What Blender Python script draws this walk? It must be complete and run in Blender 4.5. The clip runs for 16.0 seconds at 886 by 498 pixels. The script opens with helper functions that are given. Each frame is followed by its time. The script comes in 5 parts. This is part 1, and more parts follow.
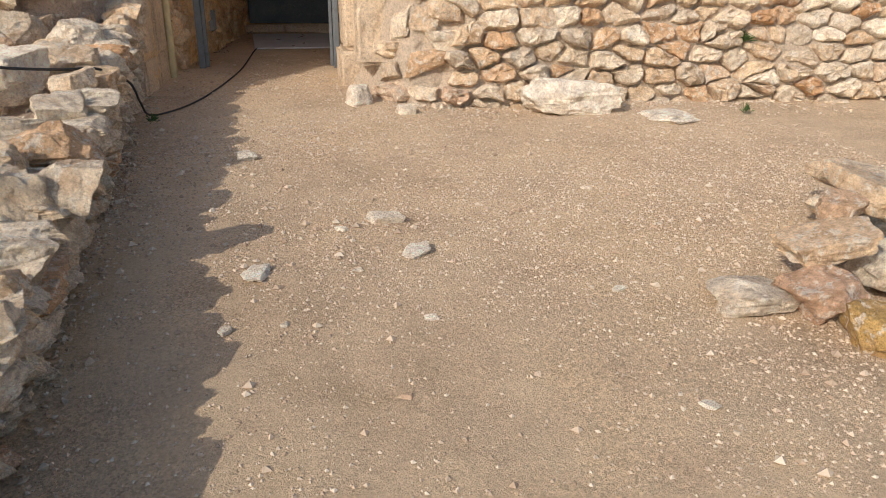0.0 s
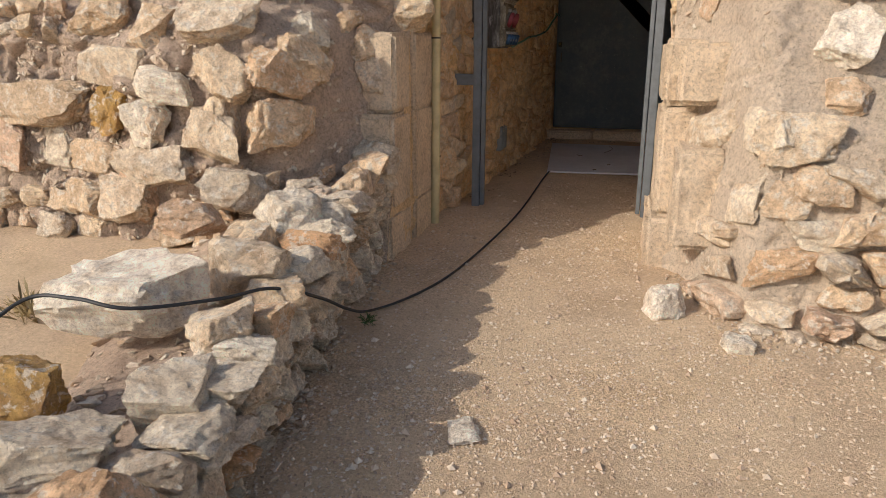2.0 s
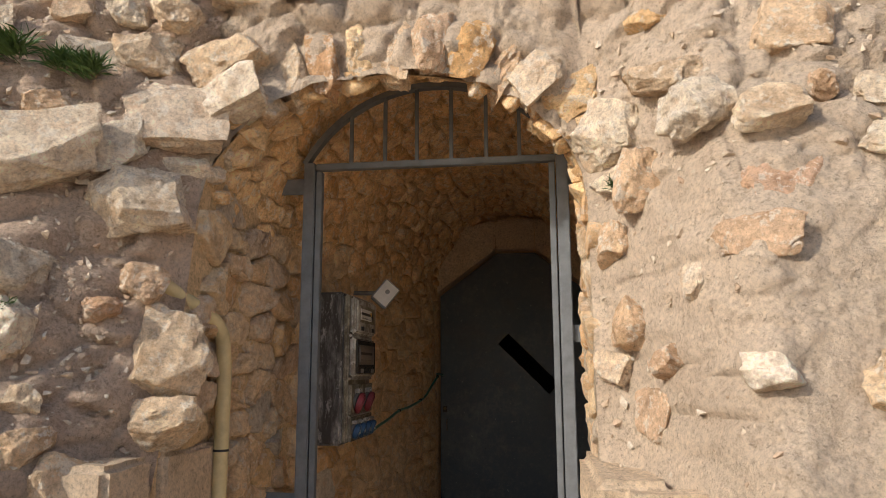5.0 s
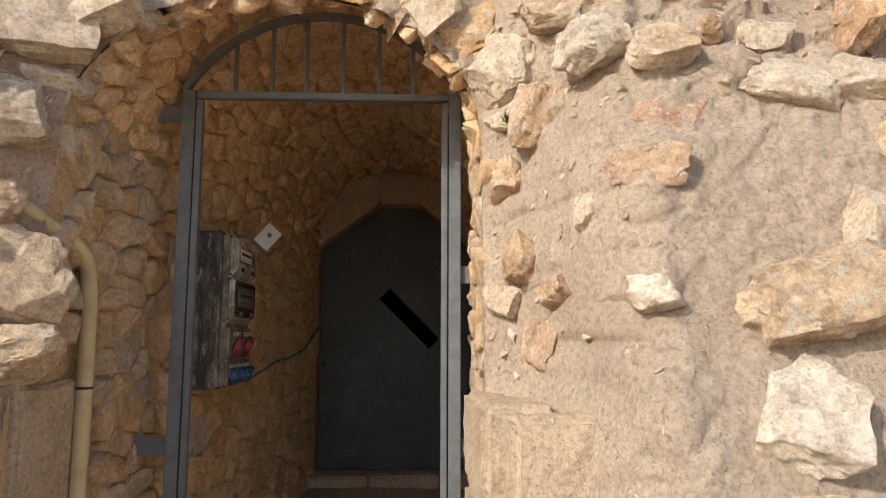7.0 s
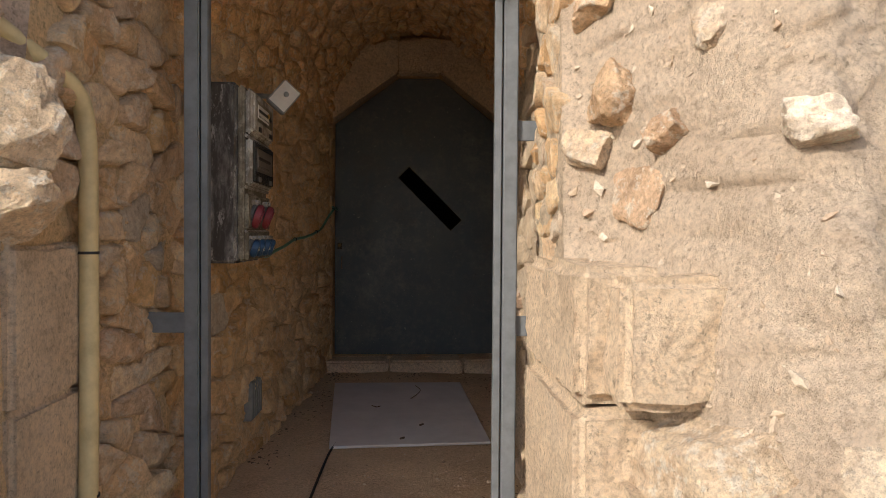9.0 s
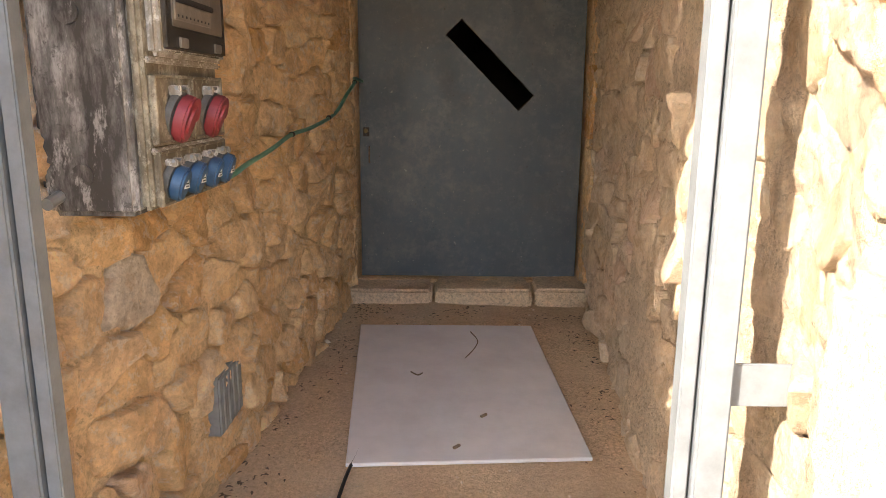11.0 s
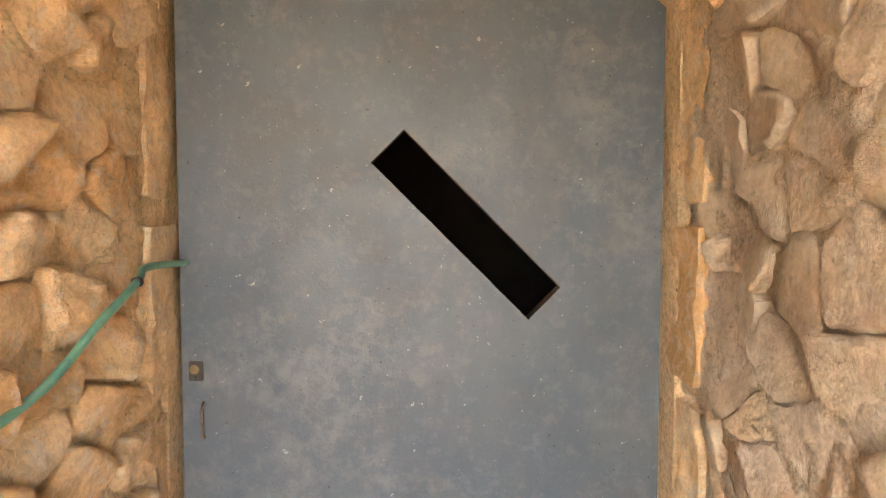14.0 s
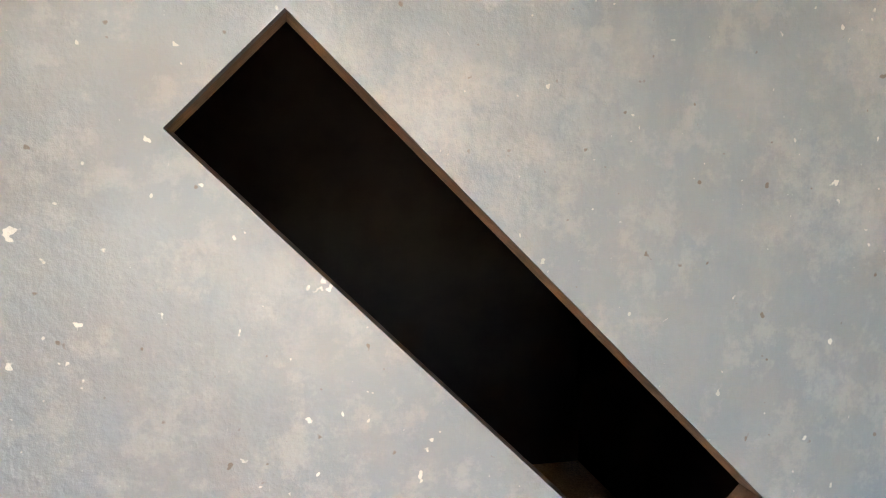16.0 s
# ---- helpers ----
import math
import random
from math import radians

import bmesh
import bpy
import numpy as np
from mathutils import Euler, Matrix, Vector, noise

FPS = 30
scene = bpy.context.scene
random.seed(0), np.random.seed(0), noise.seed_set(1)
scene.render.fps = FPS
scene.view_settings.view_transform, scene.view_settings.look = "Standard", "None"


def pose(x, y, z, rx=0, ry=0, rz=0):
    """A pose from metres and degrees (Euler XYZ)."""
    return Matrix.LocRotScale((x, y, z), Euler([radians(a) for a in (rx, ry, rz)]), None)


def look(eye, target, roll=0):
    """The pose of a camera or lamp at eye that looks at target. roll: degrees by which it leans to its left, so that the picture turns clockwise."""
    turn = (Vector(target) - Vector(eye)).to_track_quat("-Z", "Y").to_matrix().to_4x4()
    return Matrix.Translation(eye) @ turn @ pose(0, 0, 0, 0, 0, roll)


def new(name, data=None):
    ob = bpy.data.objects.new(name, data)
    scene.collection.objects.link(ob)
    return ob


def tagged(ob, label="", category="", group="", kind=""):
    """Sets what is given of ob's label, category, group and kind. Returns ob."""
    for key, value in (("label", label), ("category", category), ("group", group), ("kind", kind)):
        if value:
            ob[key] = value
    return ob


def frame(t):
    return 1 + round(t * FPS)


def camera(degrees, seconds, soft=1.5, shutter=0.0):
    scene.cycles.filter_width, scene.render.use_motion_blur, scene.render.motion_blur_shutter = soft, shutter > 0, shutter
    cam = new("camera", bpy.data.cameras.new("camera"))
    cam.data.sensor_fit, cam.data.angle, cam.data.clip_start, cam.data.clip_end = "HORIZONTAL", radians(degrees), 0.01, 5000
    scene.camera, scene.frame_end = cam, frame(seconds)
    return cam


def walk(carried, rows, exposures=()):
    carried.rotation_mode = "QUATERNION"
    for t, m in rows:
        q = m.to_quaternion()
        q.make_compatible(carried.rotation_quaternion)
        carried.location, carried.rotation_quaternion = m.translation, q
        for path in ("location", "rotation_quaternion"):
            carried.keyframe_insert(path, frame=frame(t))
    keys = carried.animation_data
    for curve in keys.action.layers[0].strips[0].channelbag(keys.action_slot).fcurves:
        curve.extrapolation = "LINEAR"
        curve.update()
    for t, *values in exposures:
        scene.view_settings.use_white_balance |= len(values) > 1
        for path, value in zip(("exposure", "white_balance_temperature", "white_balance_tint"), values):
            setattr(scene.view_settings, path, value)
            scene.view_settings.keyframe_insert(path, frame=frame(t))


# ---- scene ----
import itertools

cam = camera(63.8, 16.0, 0.7)
PATH = [
    (0, (0.032, 0.24, 1.45), (0.358, 2.088, 0.758), 0.4),
    (0.5, (0.086, 0.649, 1.602), (0.085, 2.521, 0.898), 0.3),
    (1, (0.146, 1.007, 1.68), (-0.116, 2.858, 0.972), 0.2),
    (1.5, (0.181, 1.46, 1.733), (-0.254, 3.289, 1.05), 0.1),
    (2, (0.132, 1.901, 1.845), (-0.369, 3.757, 1.292), 0.2),
    (2.5, (0.147, 2.341, 1.897), (-0.369, 4.237, 1.52), 0.2),
    (3, (0.118, 2.748, 1.963), (-0.401, 4.666, 1.739), 0.3),
    (3.5, (0.086, 3.059, 2.075), (-0.418, 4.992, 1.995), 0.4),
    (4, (0.099, 3.302, 2.161), (-0.325, 5.251, 2.311), 0.5),
    (4.2, (0.113, 3.393, 2.191), (-0.278, 5.333, 2.479), 0.5),
    (6.3, (0.096, 3.577, 2.061), (0.069, 5.546, 2.412), 0.2),
    (6.5, (0.086, 3.579, 2.056), (0.102, 5.553, 2.377), 0.2),
    (7, (0.064, 3.594, 2.04), (0.136, 5.576, 2.293), 0.2),
    (7.5, (0.051, 3.595, 2.024), (0.137, 5.582, 2.229), 0.2),
    (8, (0.003, 3.62, 1.996), (0.088, 5.612, 2.15), 0.3),
    (8.5, (-0.073, 3.687, 1.967), (0.013, 5.684, 2.027), 0.2),
    (9, (-0.115, 3.982, 1.937), (-0.034, 5.98, 1.897), 0.4),
    (9.2, (-0.142, 4.096, 1.953), (-0.064, 6.092, 1.864), 0.3),
    (11.3, (-0.214, 5.62, 2.112), (-0.249, 7.571, 1.674), 0.4),
    (11.5, (-0.239, 5.755, 2.155), (-0.274, 7.712, 1.744), 0.3),
    (12, (-0.242, 6.1, 2.219), (-0.277, 8.075, 1.904), 0.3),
    (12.5, (-0.154, 6.468, 2.28), (-0.185, 8.458, 2.08), 0.4),
    (13, (-0.164, 6.835, 2.248), (-0.172, 8.828, 2.083), 0.5),
    (13.5, (-0.258, 7.21, 2.245), (-0.163, 9.203, 2.1), 0.4),
    (14, (-0.19, 7.595, 2.256), (-0.044, 9.586, 2.139), 0.0),
    (14.5, (-0.164, 7.949, 2.265), (0.041, 9.932, 2.112), 0.1),
    (15, (-0.198, 8.297, 2.328), (0.07, 10.271, 2.151), -0.1),
    (15.5, (-0.166, 8.559, 2.353), (0.112, 10.527, 2.131), 0.2),
    (16, (-0.159, 8.88, 2.338), (0.27, 10.822, 2.125), -0.2),
]
EXPOSURES = [(0.0, 0.02, 6500, 10), (3.0, 0.12, 6500, 10), (8.5, 0.32, 6500, 10), (9.2, 0.48, 6500, 10), (11.3, 3.0, 6750, 10), (12.0, 3.7, 5900, 10), (12.5, 4.05, 6150, 10), (13.5, 4.6, 6750, 10), (14.5, 5.15, 6300, 10), (15.0, 5.45, 6200, 10), (15.5, 5.75, 6200, 10), (16.0, 6.05, 6250, 10)]
walk(cam, [(t, look(eye, target, roll)) for t, eye, target, roll in PATH], EXPOSURES)

# ---- daylight ----
SUN_WAY = Vector((1.0, 0.96, -0.82)).normalized()
sun = new("sun", bpy.data.lights.new("sun", "SUN"))
sun.data.energy, sun.data.angle, sun.data.color = 2.9, radians(0.5), (1.0, 0.915, 0.80)
sun.matrix_world = look(-30 * SUN_WAY, (0, 0, 0))
world = bpy.data.worlds.new("world")
scene.world = world
world.use_nodes = True
wt = world.node_tree
sky = wt.nodes.new("ShaderNodeTexSky")
sky.sky_type, sky.sun_disc = "NISHITA", False
sky.dust_density = 1.8
sky.sun_elevation = math.asin(-SUN_WAY.z)
sky.sun_rotation = math.atan2(-SUN_WAY.x, -SUN_WAY.y)
wt.links.new(sky.outputs[0], wt.nodes["Background"].inputs[0])
wt.nodes["Background"].inputs[1].default_value = 0.15


# ---- materials ----
class Mat:
    """A node material with short ways to add nodes."""

    def __init__(self, name, rough=0.9, metal=0.0):
        self.m = bpy.data.materials.new(name)
        self.m.use_nodes = True
        self.t = self.m.node_tree
        self.b = self.t.nodes["Principled BSDF"]
        self.b.inputs["Roughness"].default_value = rough
        self.b.inputs["Metallic"].default_value = metal
        self.where = self.t.nodes.new("ShaderNodeTexCoord").outputs["Object"]

    def link(self, a, b):
        self.t.links.new(a, b)

    def spread(self):
        """Object coordinates moved by the object's random number."""
        info = self.t.nodes.new("ShaderNodeObjectInfo")
        add = self.t.nodes.new("ShaderNodeVectorMath")
        add.operation = "MULTIPLY_ADD"
        self.link(info.outputs["Random"], add.inputs[0])
        add.inputs[1].default_value = (37, 91, 53)
        self.link(self.where, add.inputs[2])
        self.where = add.outputs[0]
        return info.outputs["Random"]

    def noise(self, scale, detail=4.0, rough=0.6, stretch=None):
        n = self.t.nodes.new("ShaderNodeTexNoise")
        n.inputs["Scale"].default_value = scale
        n.inputs["Detail"].default_value = detail
        n.inputs["Roughness"].default_value = rough
        src = self.where
        if stretch:
            mp = self.t.nodes.new("ShaderNodeMapping")
            mp.inputs["Scale"].default_value = stretch
            self.link(src, mp.inputs["Vector"])
            src = mp.outputs[0]
        self.link(src, n.inputs["Vector"])
        return n.outputs[0]

    def cells(self, scale, out="Distance"):
        n = self.t.nodes.new("ShaderNodeTexVoronoi")
        n.inputs["Scale"].default_value = scale
        self.link(self.where, n.inputs["Vector"])
        return n.outputs[out]

    def ramp(self, fac, stops, step=False):
        n = self.t.nodes.new("ShaderNodeValToRGB")
        e = n.color_ramp.elements
        while len(e) < len(stops):
            e.new(0.5)
        for k, (p, c) in enumerate(stops):
            e[k].position = p
            e[k].color = (*c, 1) if len(c) == 3 else c
        if step:
            n.color_ramp.interpolation = "CONSTANT"
        self.link(fac, n.inputs[0])
        return n.outputs[0]

    def grey(self, fac, a, b, lo=0.0, hi=1.0):
        n = self.t.nodes.new("ShaderNodeMapRange")
        self.link(fac, n.inputs[0])
        for k, v in zip((1, 2, 3, 4), (a, b, lo, hi)):
            n.inputs[k].default_value = v
        return n.outputs[0]

    def mix(self, fac, a, b, kind="MIX"):
        n = self.t.nodes.new("ShaderNodeMix")
        n.data_type, n.blend_type = "RGBA", kind
        for sock, v in ((n.inputs[0], fac), (n.inputs[6], a), (n.inputs[7], b)):
            if isinstance(v, (int, float)):
                sock.default_value = v
            elif isinstance(v, tuple):
                sock.default_value = (*v, 1)
            else:
                self.link(v, sock)
        return n.outputs[2]

    def math(self, kind, a, b=0.5):
        n = self.t.nodes.new("ShaderNodeMath")
        n.operation = kind
        for sock, v in ((n.inputs[0], a), (n.inputs[1], b)):
            if isinstance(v, (int, float)):
                sock.default_value = v
            else:
                self.link(v, sock)
        return n.outputs[0]

    def colour(self, c):
        if isinstance(c, tuple):
            self.b.inputs["Base Color"].default_value = (*c, 1)
        else:
            self.link(c, self.b.inputs["Base Color"])
        return self

    def rough(self, r):
        self.link(r, self.b.inputs["Roughness"])
        return self

    def bump(self, height, depth, strength=1.0):
        n = self.t.nodes.new("ShaderNodeBump")
        n.inputs["Strength"].default_value = strength
        n.inputs["Distance"].default_value = depth
        self.link(height, n.inputs["Height"])
        if self.b.inputs["Normal"].is_linked:
            self.link(self.b.inputs["Normal"].links[0].from_socket, n.inputs["Normal"])
        self.link(n.outputs[0], self.b.inputs["Normal"])
        return self


def stone_material(name, tints, lichen=0.5, grain=1.0, stain=0.4, unit=5.0, island=False, mottle=1.0):
    """Weathered limestone: each stone takes a tint of its own, with patches, dark lichen, fine cracks and a pitted face.
    unit: how many stone sizes go into a metre; island: loose pieces of one mesh take tints of their own."""
    s = Mat(name, 0.92)
    geo = s.t.nodes.new("ShaderNodeNewGeometry")
    s.where = geo.outputs["Position"]
    rnd = geo.outputs["Random Per Island"] if island else s.spread()
    base = s.ramp(rnd, tints)
    blot = s.ramp(s.noise(2.6 * unit, 8, 0.72), [(0.36, (0.70, 0.60, 0.50)), (0.47, (1.0, 0.95, 0.89)), (0.60, (1.30, 1.28, 1.22))])
    c = s.mix(0.35 + 0.5 * mottle, base, blot, "MULTIPLY")
    rust = s.grey(s.noise(2.1 * unit, 6, 0.65), 0.53, 0.63, 0.0, stain)
    c = s.mix(rust, c, (0.58, 0.36, 0.19))
    pale = s.grey(s.noise(4.5 * unit, 8, 0.75), 0.53, 0.58, 0.0, 0.7 * mottle)
    c = s.mix(pale, c, (0.84, 0.77, 0.67))
    dark = s.grey(s.noise(6.0 * unit, 9, 0.82), 0.56, 0.60, 0.0, lichen)
    c = s.mix(dark, c, (0.26, 0.23, 0.20))
    pit = s.grey(s.noise(26.0 * unit, 5, 0.75), 0.60, 0.645, 0.0, 0.7 * mottle)
    c = s.mix(pit, c, s.mix(1.0, c, (0.45, 0.40, 0.35), "MULTIPLY"))
    c = s.mix(0.6 * mottle, c, s.ramp(s.noise(14.0 * unit, 9, 0.85), [(0.40, (0.66, 0.60, 0.54)), (0.5, (1.08, 1.06, 1.03)), (0.60, (1.36, 1.34, 1.30))]), "MULTIPLY")
    s.colour(c)
    s.bump(s.noise(2.4 * unit, 10, 0.68), 0.050 * grain, 0.9)
    s.bump(s.noise(9.0 * unit, 9, 0.75), 0.014 * grain, 0.9)
    s.bump(s.noise(30.0 * unit, 5, 0.75), 0.005 * grain, 0.9)
    return s.m


def plaster_material(name, light, dark, grit=1.0, blotch=1.0):
    """Old lime mortar with sand grains, pores, hollows and dirty runs."""
    s = Mat(name, 0.95)
    mid = tuple(a + (b - a) * 0.5 for a, b in zip(dark, light))
    c = s.ramp(s.noise(3.2, 9, 0.72), [(0.34, dark if blotch > 0.7 else mid), (0.48, light), (0.64, tuple(min(1, v * 1.12) for v in light))])
    c = s.mix(s.grey(s.noise(1.7, 7, 0.7), 0.54, 0.64, 0.0, 0.45 * blotch), c, tuple(min(1, v * 0.85 + 0.14) for v in light))
    c = s.mix(s.grey(s.noise(9.0, 8, 0.75), 0.58, 0.64, 0.0, 0.5 * blotch), c, mid)
    pit = s.grey(s.noise(55.0, 4, 0.7), 0.61, 0.65, 0.0, 0.6)
    c = s.mix(pit, c, tuple(v * 0.55 for v in dark))
    c = s.mix(0.75, c, s.ramp(s.noise(60.0, 7, 0.85), [(0.40, (0.66, 0.61, 0.56)), (0.5, (1, 1, 1)), (0.60, (1.22, 1.2, 1.17))]), "MULTIPLY")
    s.colour(c)
    s.bump(s.noise(6.0, 10, 0.72), 0.055 * grit, 0.9)
    s.bump(s.noise(34.0, 7, 0.75), 0.019 * grit, 0.9)
    s.bump(s.noise(130.0, 4, 0.8), 0.005 * grit, 0.9)
    return s.m


PALE = [(0.0, (0.62, 0.48, 0.34)), (0.15, (0.84, 0.75, 0.62)), (0.3, (0.68, 0.51, 0.35)), (0.45, (0.88, 0.80, 0.68)), (0.6, (0.62, 0.53, 0.43)), (0.72, (0.78, 0.63, 0.46)), (0.84, (0.64, 0.40, 0.23)), (0.92, (0.84, 0.76, 0.64)), (1.0, (0.58, 0.37, 0.25))]
GOLD = [(0.0, (0.78, 0.53, 0.27)), (0.25, (0.86, 0.64, 0.38)), (0.5, (0.80, 0.56, 0.30)), (0.7, (0.88, 0.69, 0.45)), (0.88, (0.72, 0.46, 0.22)), (1.0, (0.84, 0.65, 0.41))]
SAND = [(0.0, (0.68, 0.51, 0.35)), (0.3, (0.78, 0.63, 0.46)), (0.55, (0.66, 0.44, 0.27)), (0.8, (0.82, 0.71, 0.56)), (1.0, (0.60, 0.38, 0.25))]
GREYS = [(0.0, (0.64, 0.55, 0.45)), (0.35, (0.80, 0.71, 0.58)), (0.6, (0.72, 0.56, 0.39)), (0.8, (0.66, 0.57, 0.46)), (1.0, (0.84, 0.74, 0.60))]
stone_pale = stone_material("pale_limestone", PALE, 0.35)
stone_gold = stone_material("golden_limestone", GOLD, 0.25)
stone_sand = stone_material("sandy_limestone", SAND, 0.3)
stone_grey = stone_material("weathered_limestone", GREYS, 0.45)
stone_ochre = stone_material("ochre_stone", [(0, (0.50, 0.30, 0.09)), (1, (0.55, 0.36, 0.14))], 0.4)
stone_red = stone_material("reddish_stone", [(0, (0.60, 0.40, 0.27)), (1, (0.64, 0.47, 0.33))], 0.2)
stone_white = stone_material("white_limestone", [(0, (0.88, 0.80, 0.69)), (1, (0.92, 0.86, 0.76))], 0.2, 1.0, 0.25)
plaster = plaster_material("lime_mortar", (0.66, 0.535, 0.41), (0.53, 0.41, 0.30), 1.0, 0.6)
plaster_pink = plaster_material("pinkish_mortar", (0.64, 0.49, 0.375), (0.50, 0.355, 0.26), 1.2)
ashlar = plaster_material("dressed_sandstone", (0.77, 0.61, 0.44), (0.64, 0.49, 0.34), 0.9)
GOLD_MIX = [(0.0, (0.78, 0.54, 0.31)), (0.2, (0.84, 0.66, 0.44)), (0.4, (0.74, 0.49, 0.27)), (0.55, (0.78, 0.61, 0.42)), (0.7, (0.84, 0.68, 0.49)), (0.85, (0.70, 0.50, 0.34)), (1.0, (0.62, 0.55, 0.46))]
BUFF = [(0.0, (0.62, 0.49, 0.34)), (0.3, (0.66, 0.54, 0.40)), (0.6, (0.62, 0.50, 0.365)), (0.8, (0.66, 0.56, 0.44)), (0.92, (0.60, 0.44, 0.33)), (1.0, (0.64, 0.52, 0.38))]
rubble_gold = stone_material("golden_rubble", GOLD, 0.10, 1.0, 0.3, 5.0, False, 0.6)
rubble_mixed = stone_material("mixed_rubble", GOLD_MIX, 0.25, 1.0, 0.4, 5.0, False, 0.7)
rubble_buff = stone_material("buff_rubble", BUFF, 0.08, 0.8, 0.15, 5.0, False, 0.45)
rubble_pale = stone_material("pale_rubble", PALE, 0.3, 0.9, 0.4, 5.0)
vault_stone = stone_material("golden_vault_stone", GOLD, 0.3, 0.6, 0.5, 5.0, True)
plaster_gold = plaster_material("golden_mortar", (0.82, 0.60, 0.35), (0.64, 0.43, 0.22), 1.0, 0.7)
plaster_sand = plaster_material("sandy_mortar", (0.68, 0.55, 0.405), (0.57, 0.45, 0.32), 1.3, 0.6)


def gravel_material():
    s = Mat("gravel_ground", 0.95)
    c = s.ramp(s.noise(1.1, 9, 0.72), [(0.34, (0.52, 0.385, 0.25)), (0.46, (0.64, 0.48, 0.325)), (0.56, (0.71, 0.54, 0.36)), (0.68, (0.60, 0.44, 0.275))])
    coarse = s.grey(s.noise(1.6, 5, 0.65), 0.42, 0.60)
    peb = s.ramp(s.cells(150.0, "Color"), [(0.1, (0.58, 0.54, 0.51)), (0.5, (1.0, 0.98, 0.96)), (0.9, (1.25, 1.22, 1.18))])
    c = s.mix(s.math("MULTIPLY", coarse, 0.7), c, s.mix(1.0, c, peb, "MULTIPLY"))
    c = s.mix(0.6, c, s.ramp(s.noise(75.0, 6, 0.8), [(0.34, (0.60, 0.56, 0.52)), (0.55, (1.02, 1.0, 0.98)), (0.7, (1.2, 1.18, 1.15))]), "MULTIPLY")
    s.colour(c)
    s.bump(s.noise(6.0, 6, 0.65), 0.03, 0.6)
    s.bump(s.noise(45.0, 7, 0.8), 0.012, 0.8)
    s.bump(s.noise(160.0, 4, 0.75), 0.006, 0.8)
    return s.m


gravel = gravel_material()


def pebble_material():
    s = Mat("pebbles", 0.9)
    geo = s.t.nodes.new("ShaderNodeNewGeometry")
    c = s.ramp(geo.outputs["Random Per Island"], [(0.0, (0.40, 0.28, 0.19)), (0.35, (0.58, 0.44, 0.32)), (0.75, (0.66, 0.53, 0.40)), (1.0, (0.76, 0.65, 0.52))])
    s.colour(s.mix(0.4, c, s.ramp(s.noise(60.0), [(0.3, (0.7, 0.68, 0.66)), (0.7, (1.1, 1.1, 1.1))]), "MULTIPLY"))
    return s.m


pebbles = pebble_material()


def door_paint():
    """Blue-grey paint on sheet steel: dusty clouds, scuffs, white flecks and rust spots."""
    s = Mat("blue_grey_painted_steel", 0.5, 0.0)
    c = s.ramp(s.noise(2.0, 9, 0.68), [(0.34, (0.050, 0.068, 0.088)), (0.5, (0.062, 0.081, 0.098)), (0.66, (0.076, 0.092, 0.104))])
    c = s.mix(s.grey(s.noise(3.0, 7, 0.7, (4, 1, 0.8)), 0.50, 0.68, 0, 0.22), c, (0.115, 0.12, 0.122))
    scuff = s.math("MULTIPLY", s.grey(s.noise(7.0, 9, 0.78), 0.47, 0.60), s.grey(s.noise(1.9, 4, 0.6), 0.50, 0.60))
    c = s.mix(s.math("MULTIPLY", scuff, 0.38), c, (0.185, 0.185, 0.18))
    c = s.mix(s.grey(s.noise(1.5, 6, 0.65), 0.55, 0.70, 0, 0.45), c, (0.092, 0.080, 0.070))
    c = s.mix(s.grey(s.noise(26.0, 6, 0.75), 0.52, 0.62, 0, 0.25), c, (0.15, 0.155, 0.155))
    c = s.mix(s.grey(s.noise(42.0, 3, 0.6), 0.70, 0.72, 0, 0.8), c, (0.26, 0.26, 0.25))
    c = s.mix(s.grey(s.noise(95.0, 2, 0.5), 0.71, 0.74, 0, 0.6), c, (0.24, 0.24, 0.23))
    c = s.mix(s.grey(s.noise(75.0, 2, 0.5), 0.70, 0.735, 0, 0.9), c, (0.035, 0.022, 0.014))
    s.colour(c)
    s.rough(s.grey(s.noise(6.0, 8, 0.7), 0.3, 0.7, 0.36, 0.62))
    s.bump(s.noise(2.2, 3), 0.016, 0.4)
    s.bump(s.noise(11.0, 5), 0.003, 0.4)
    s.bump(s.noise(120.0, 4), 0.0012, 0.5)
    return s.m


door_blue = door_paint()


def plain(name, c, rough=0.6, metal=0.0, wear=0.35, scale=25.0, bump=0.001):
    s = Mat(name, rough, metal)
    v = s.ramp(s.noise(scale, 5, 0.65), [(0.3, tuple(k * (1 - wear) for k in c)), (0.55, c), (0.75, tuple(min(1, k * (1 + wear * 0.6)) for k in c))])
    s.colour(v)
    if bump:
        s.bump(s.noise(scale * 4, 4), bump, 0.6)
    return s.m


gate_paint = plain("grey_gate_paint", (0.17, 0.185, 0.20), 0.42, 0.0, 0.25, 18)
edge_rust = plain("bare_rusty_steel", (0.20, 0.13, 0.09), 0.7, 0.3, 0.5, 60)
# near-black brown: the shade inside the room is put into its colour
room_shade = plain("painted_room_shade", (0.035, 0.027, 0.02), 0.8, 0, 0.6, 3)
pipe_cream = plain("cream_plastic", (0.60, 0.50, 0.28), 0.5, 0.0, 0.25, 12)
rubber = plain("black_rubber", (0.02, 0.02, 0.022), 0.55, 0.0, 0.3, 40)
hose_green = plain("green_plastic", (0.14, 0.34, 0.24), 0.4, 0.0, 0.25, 30)


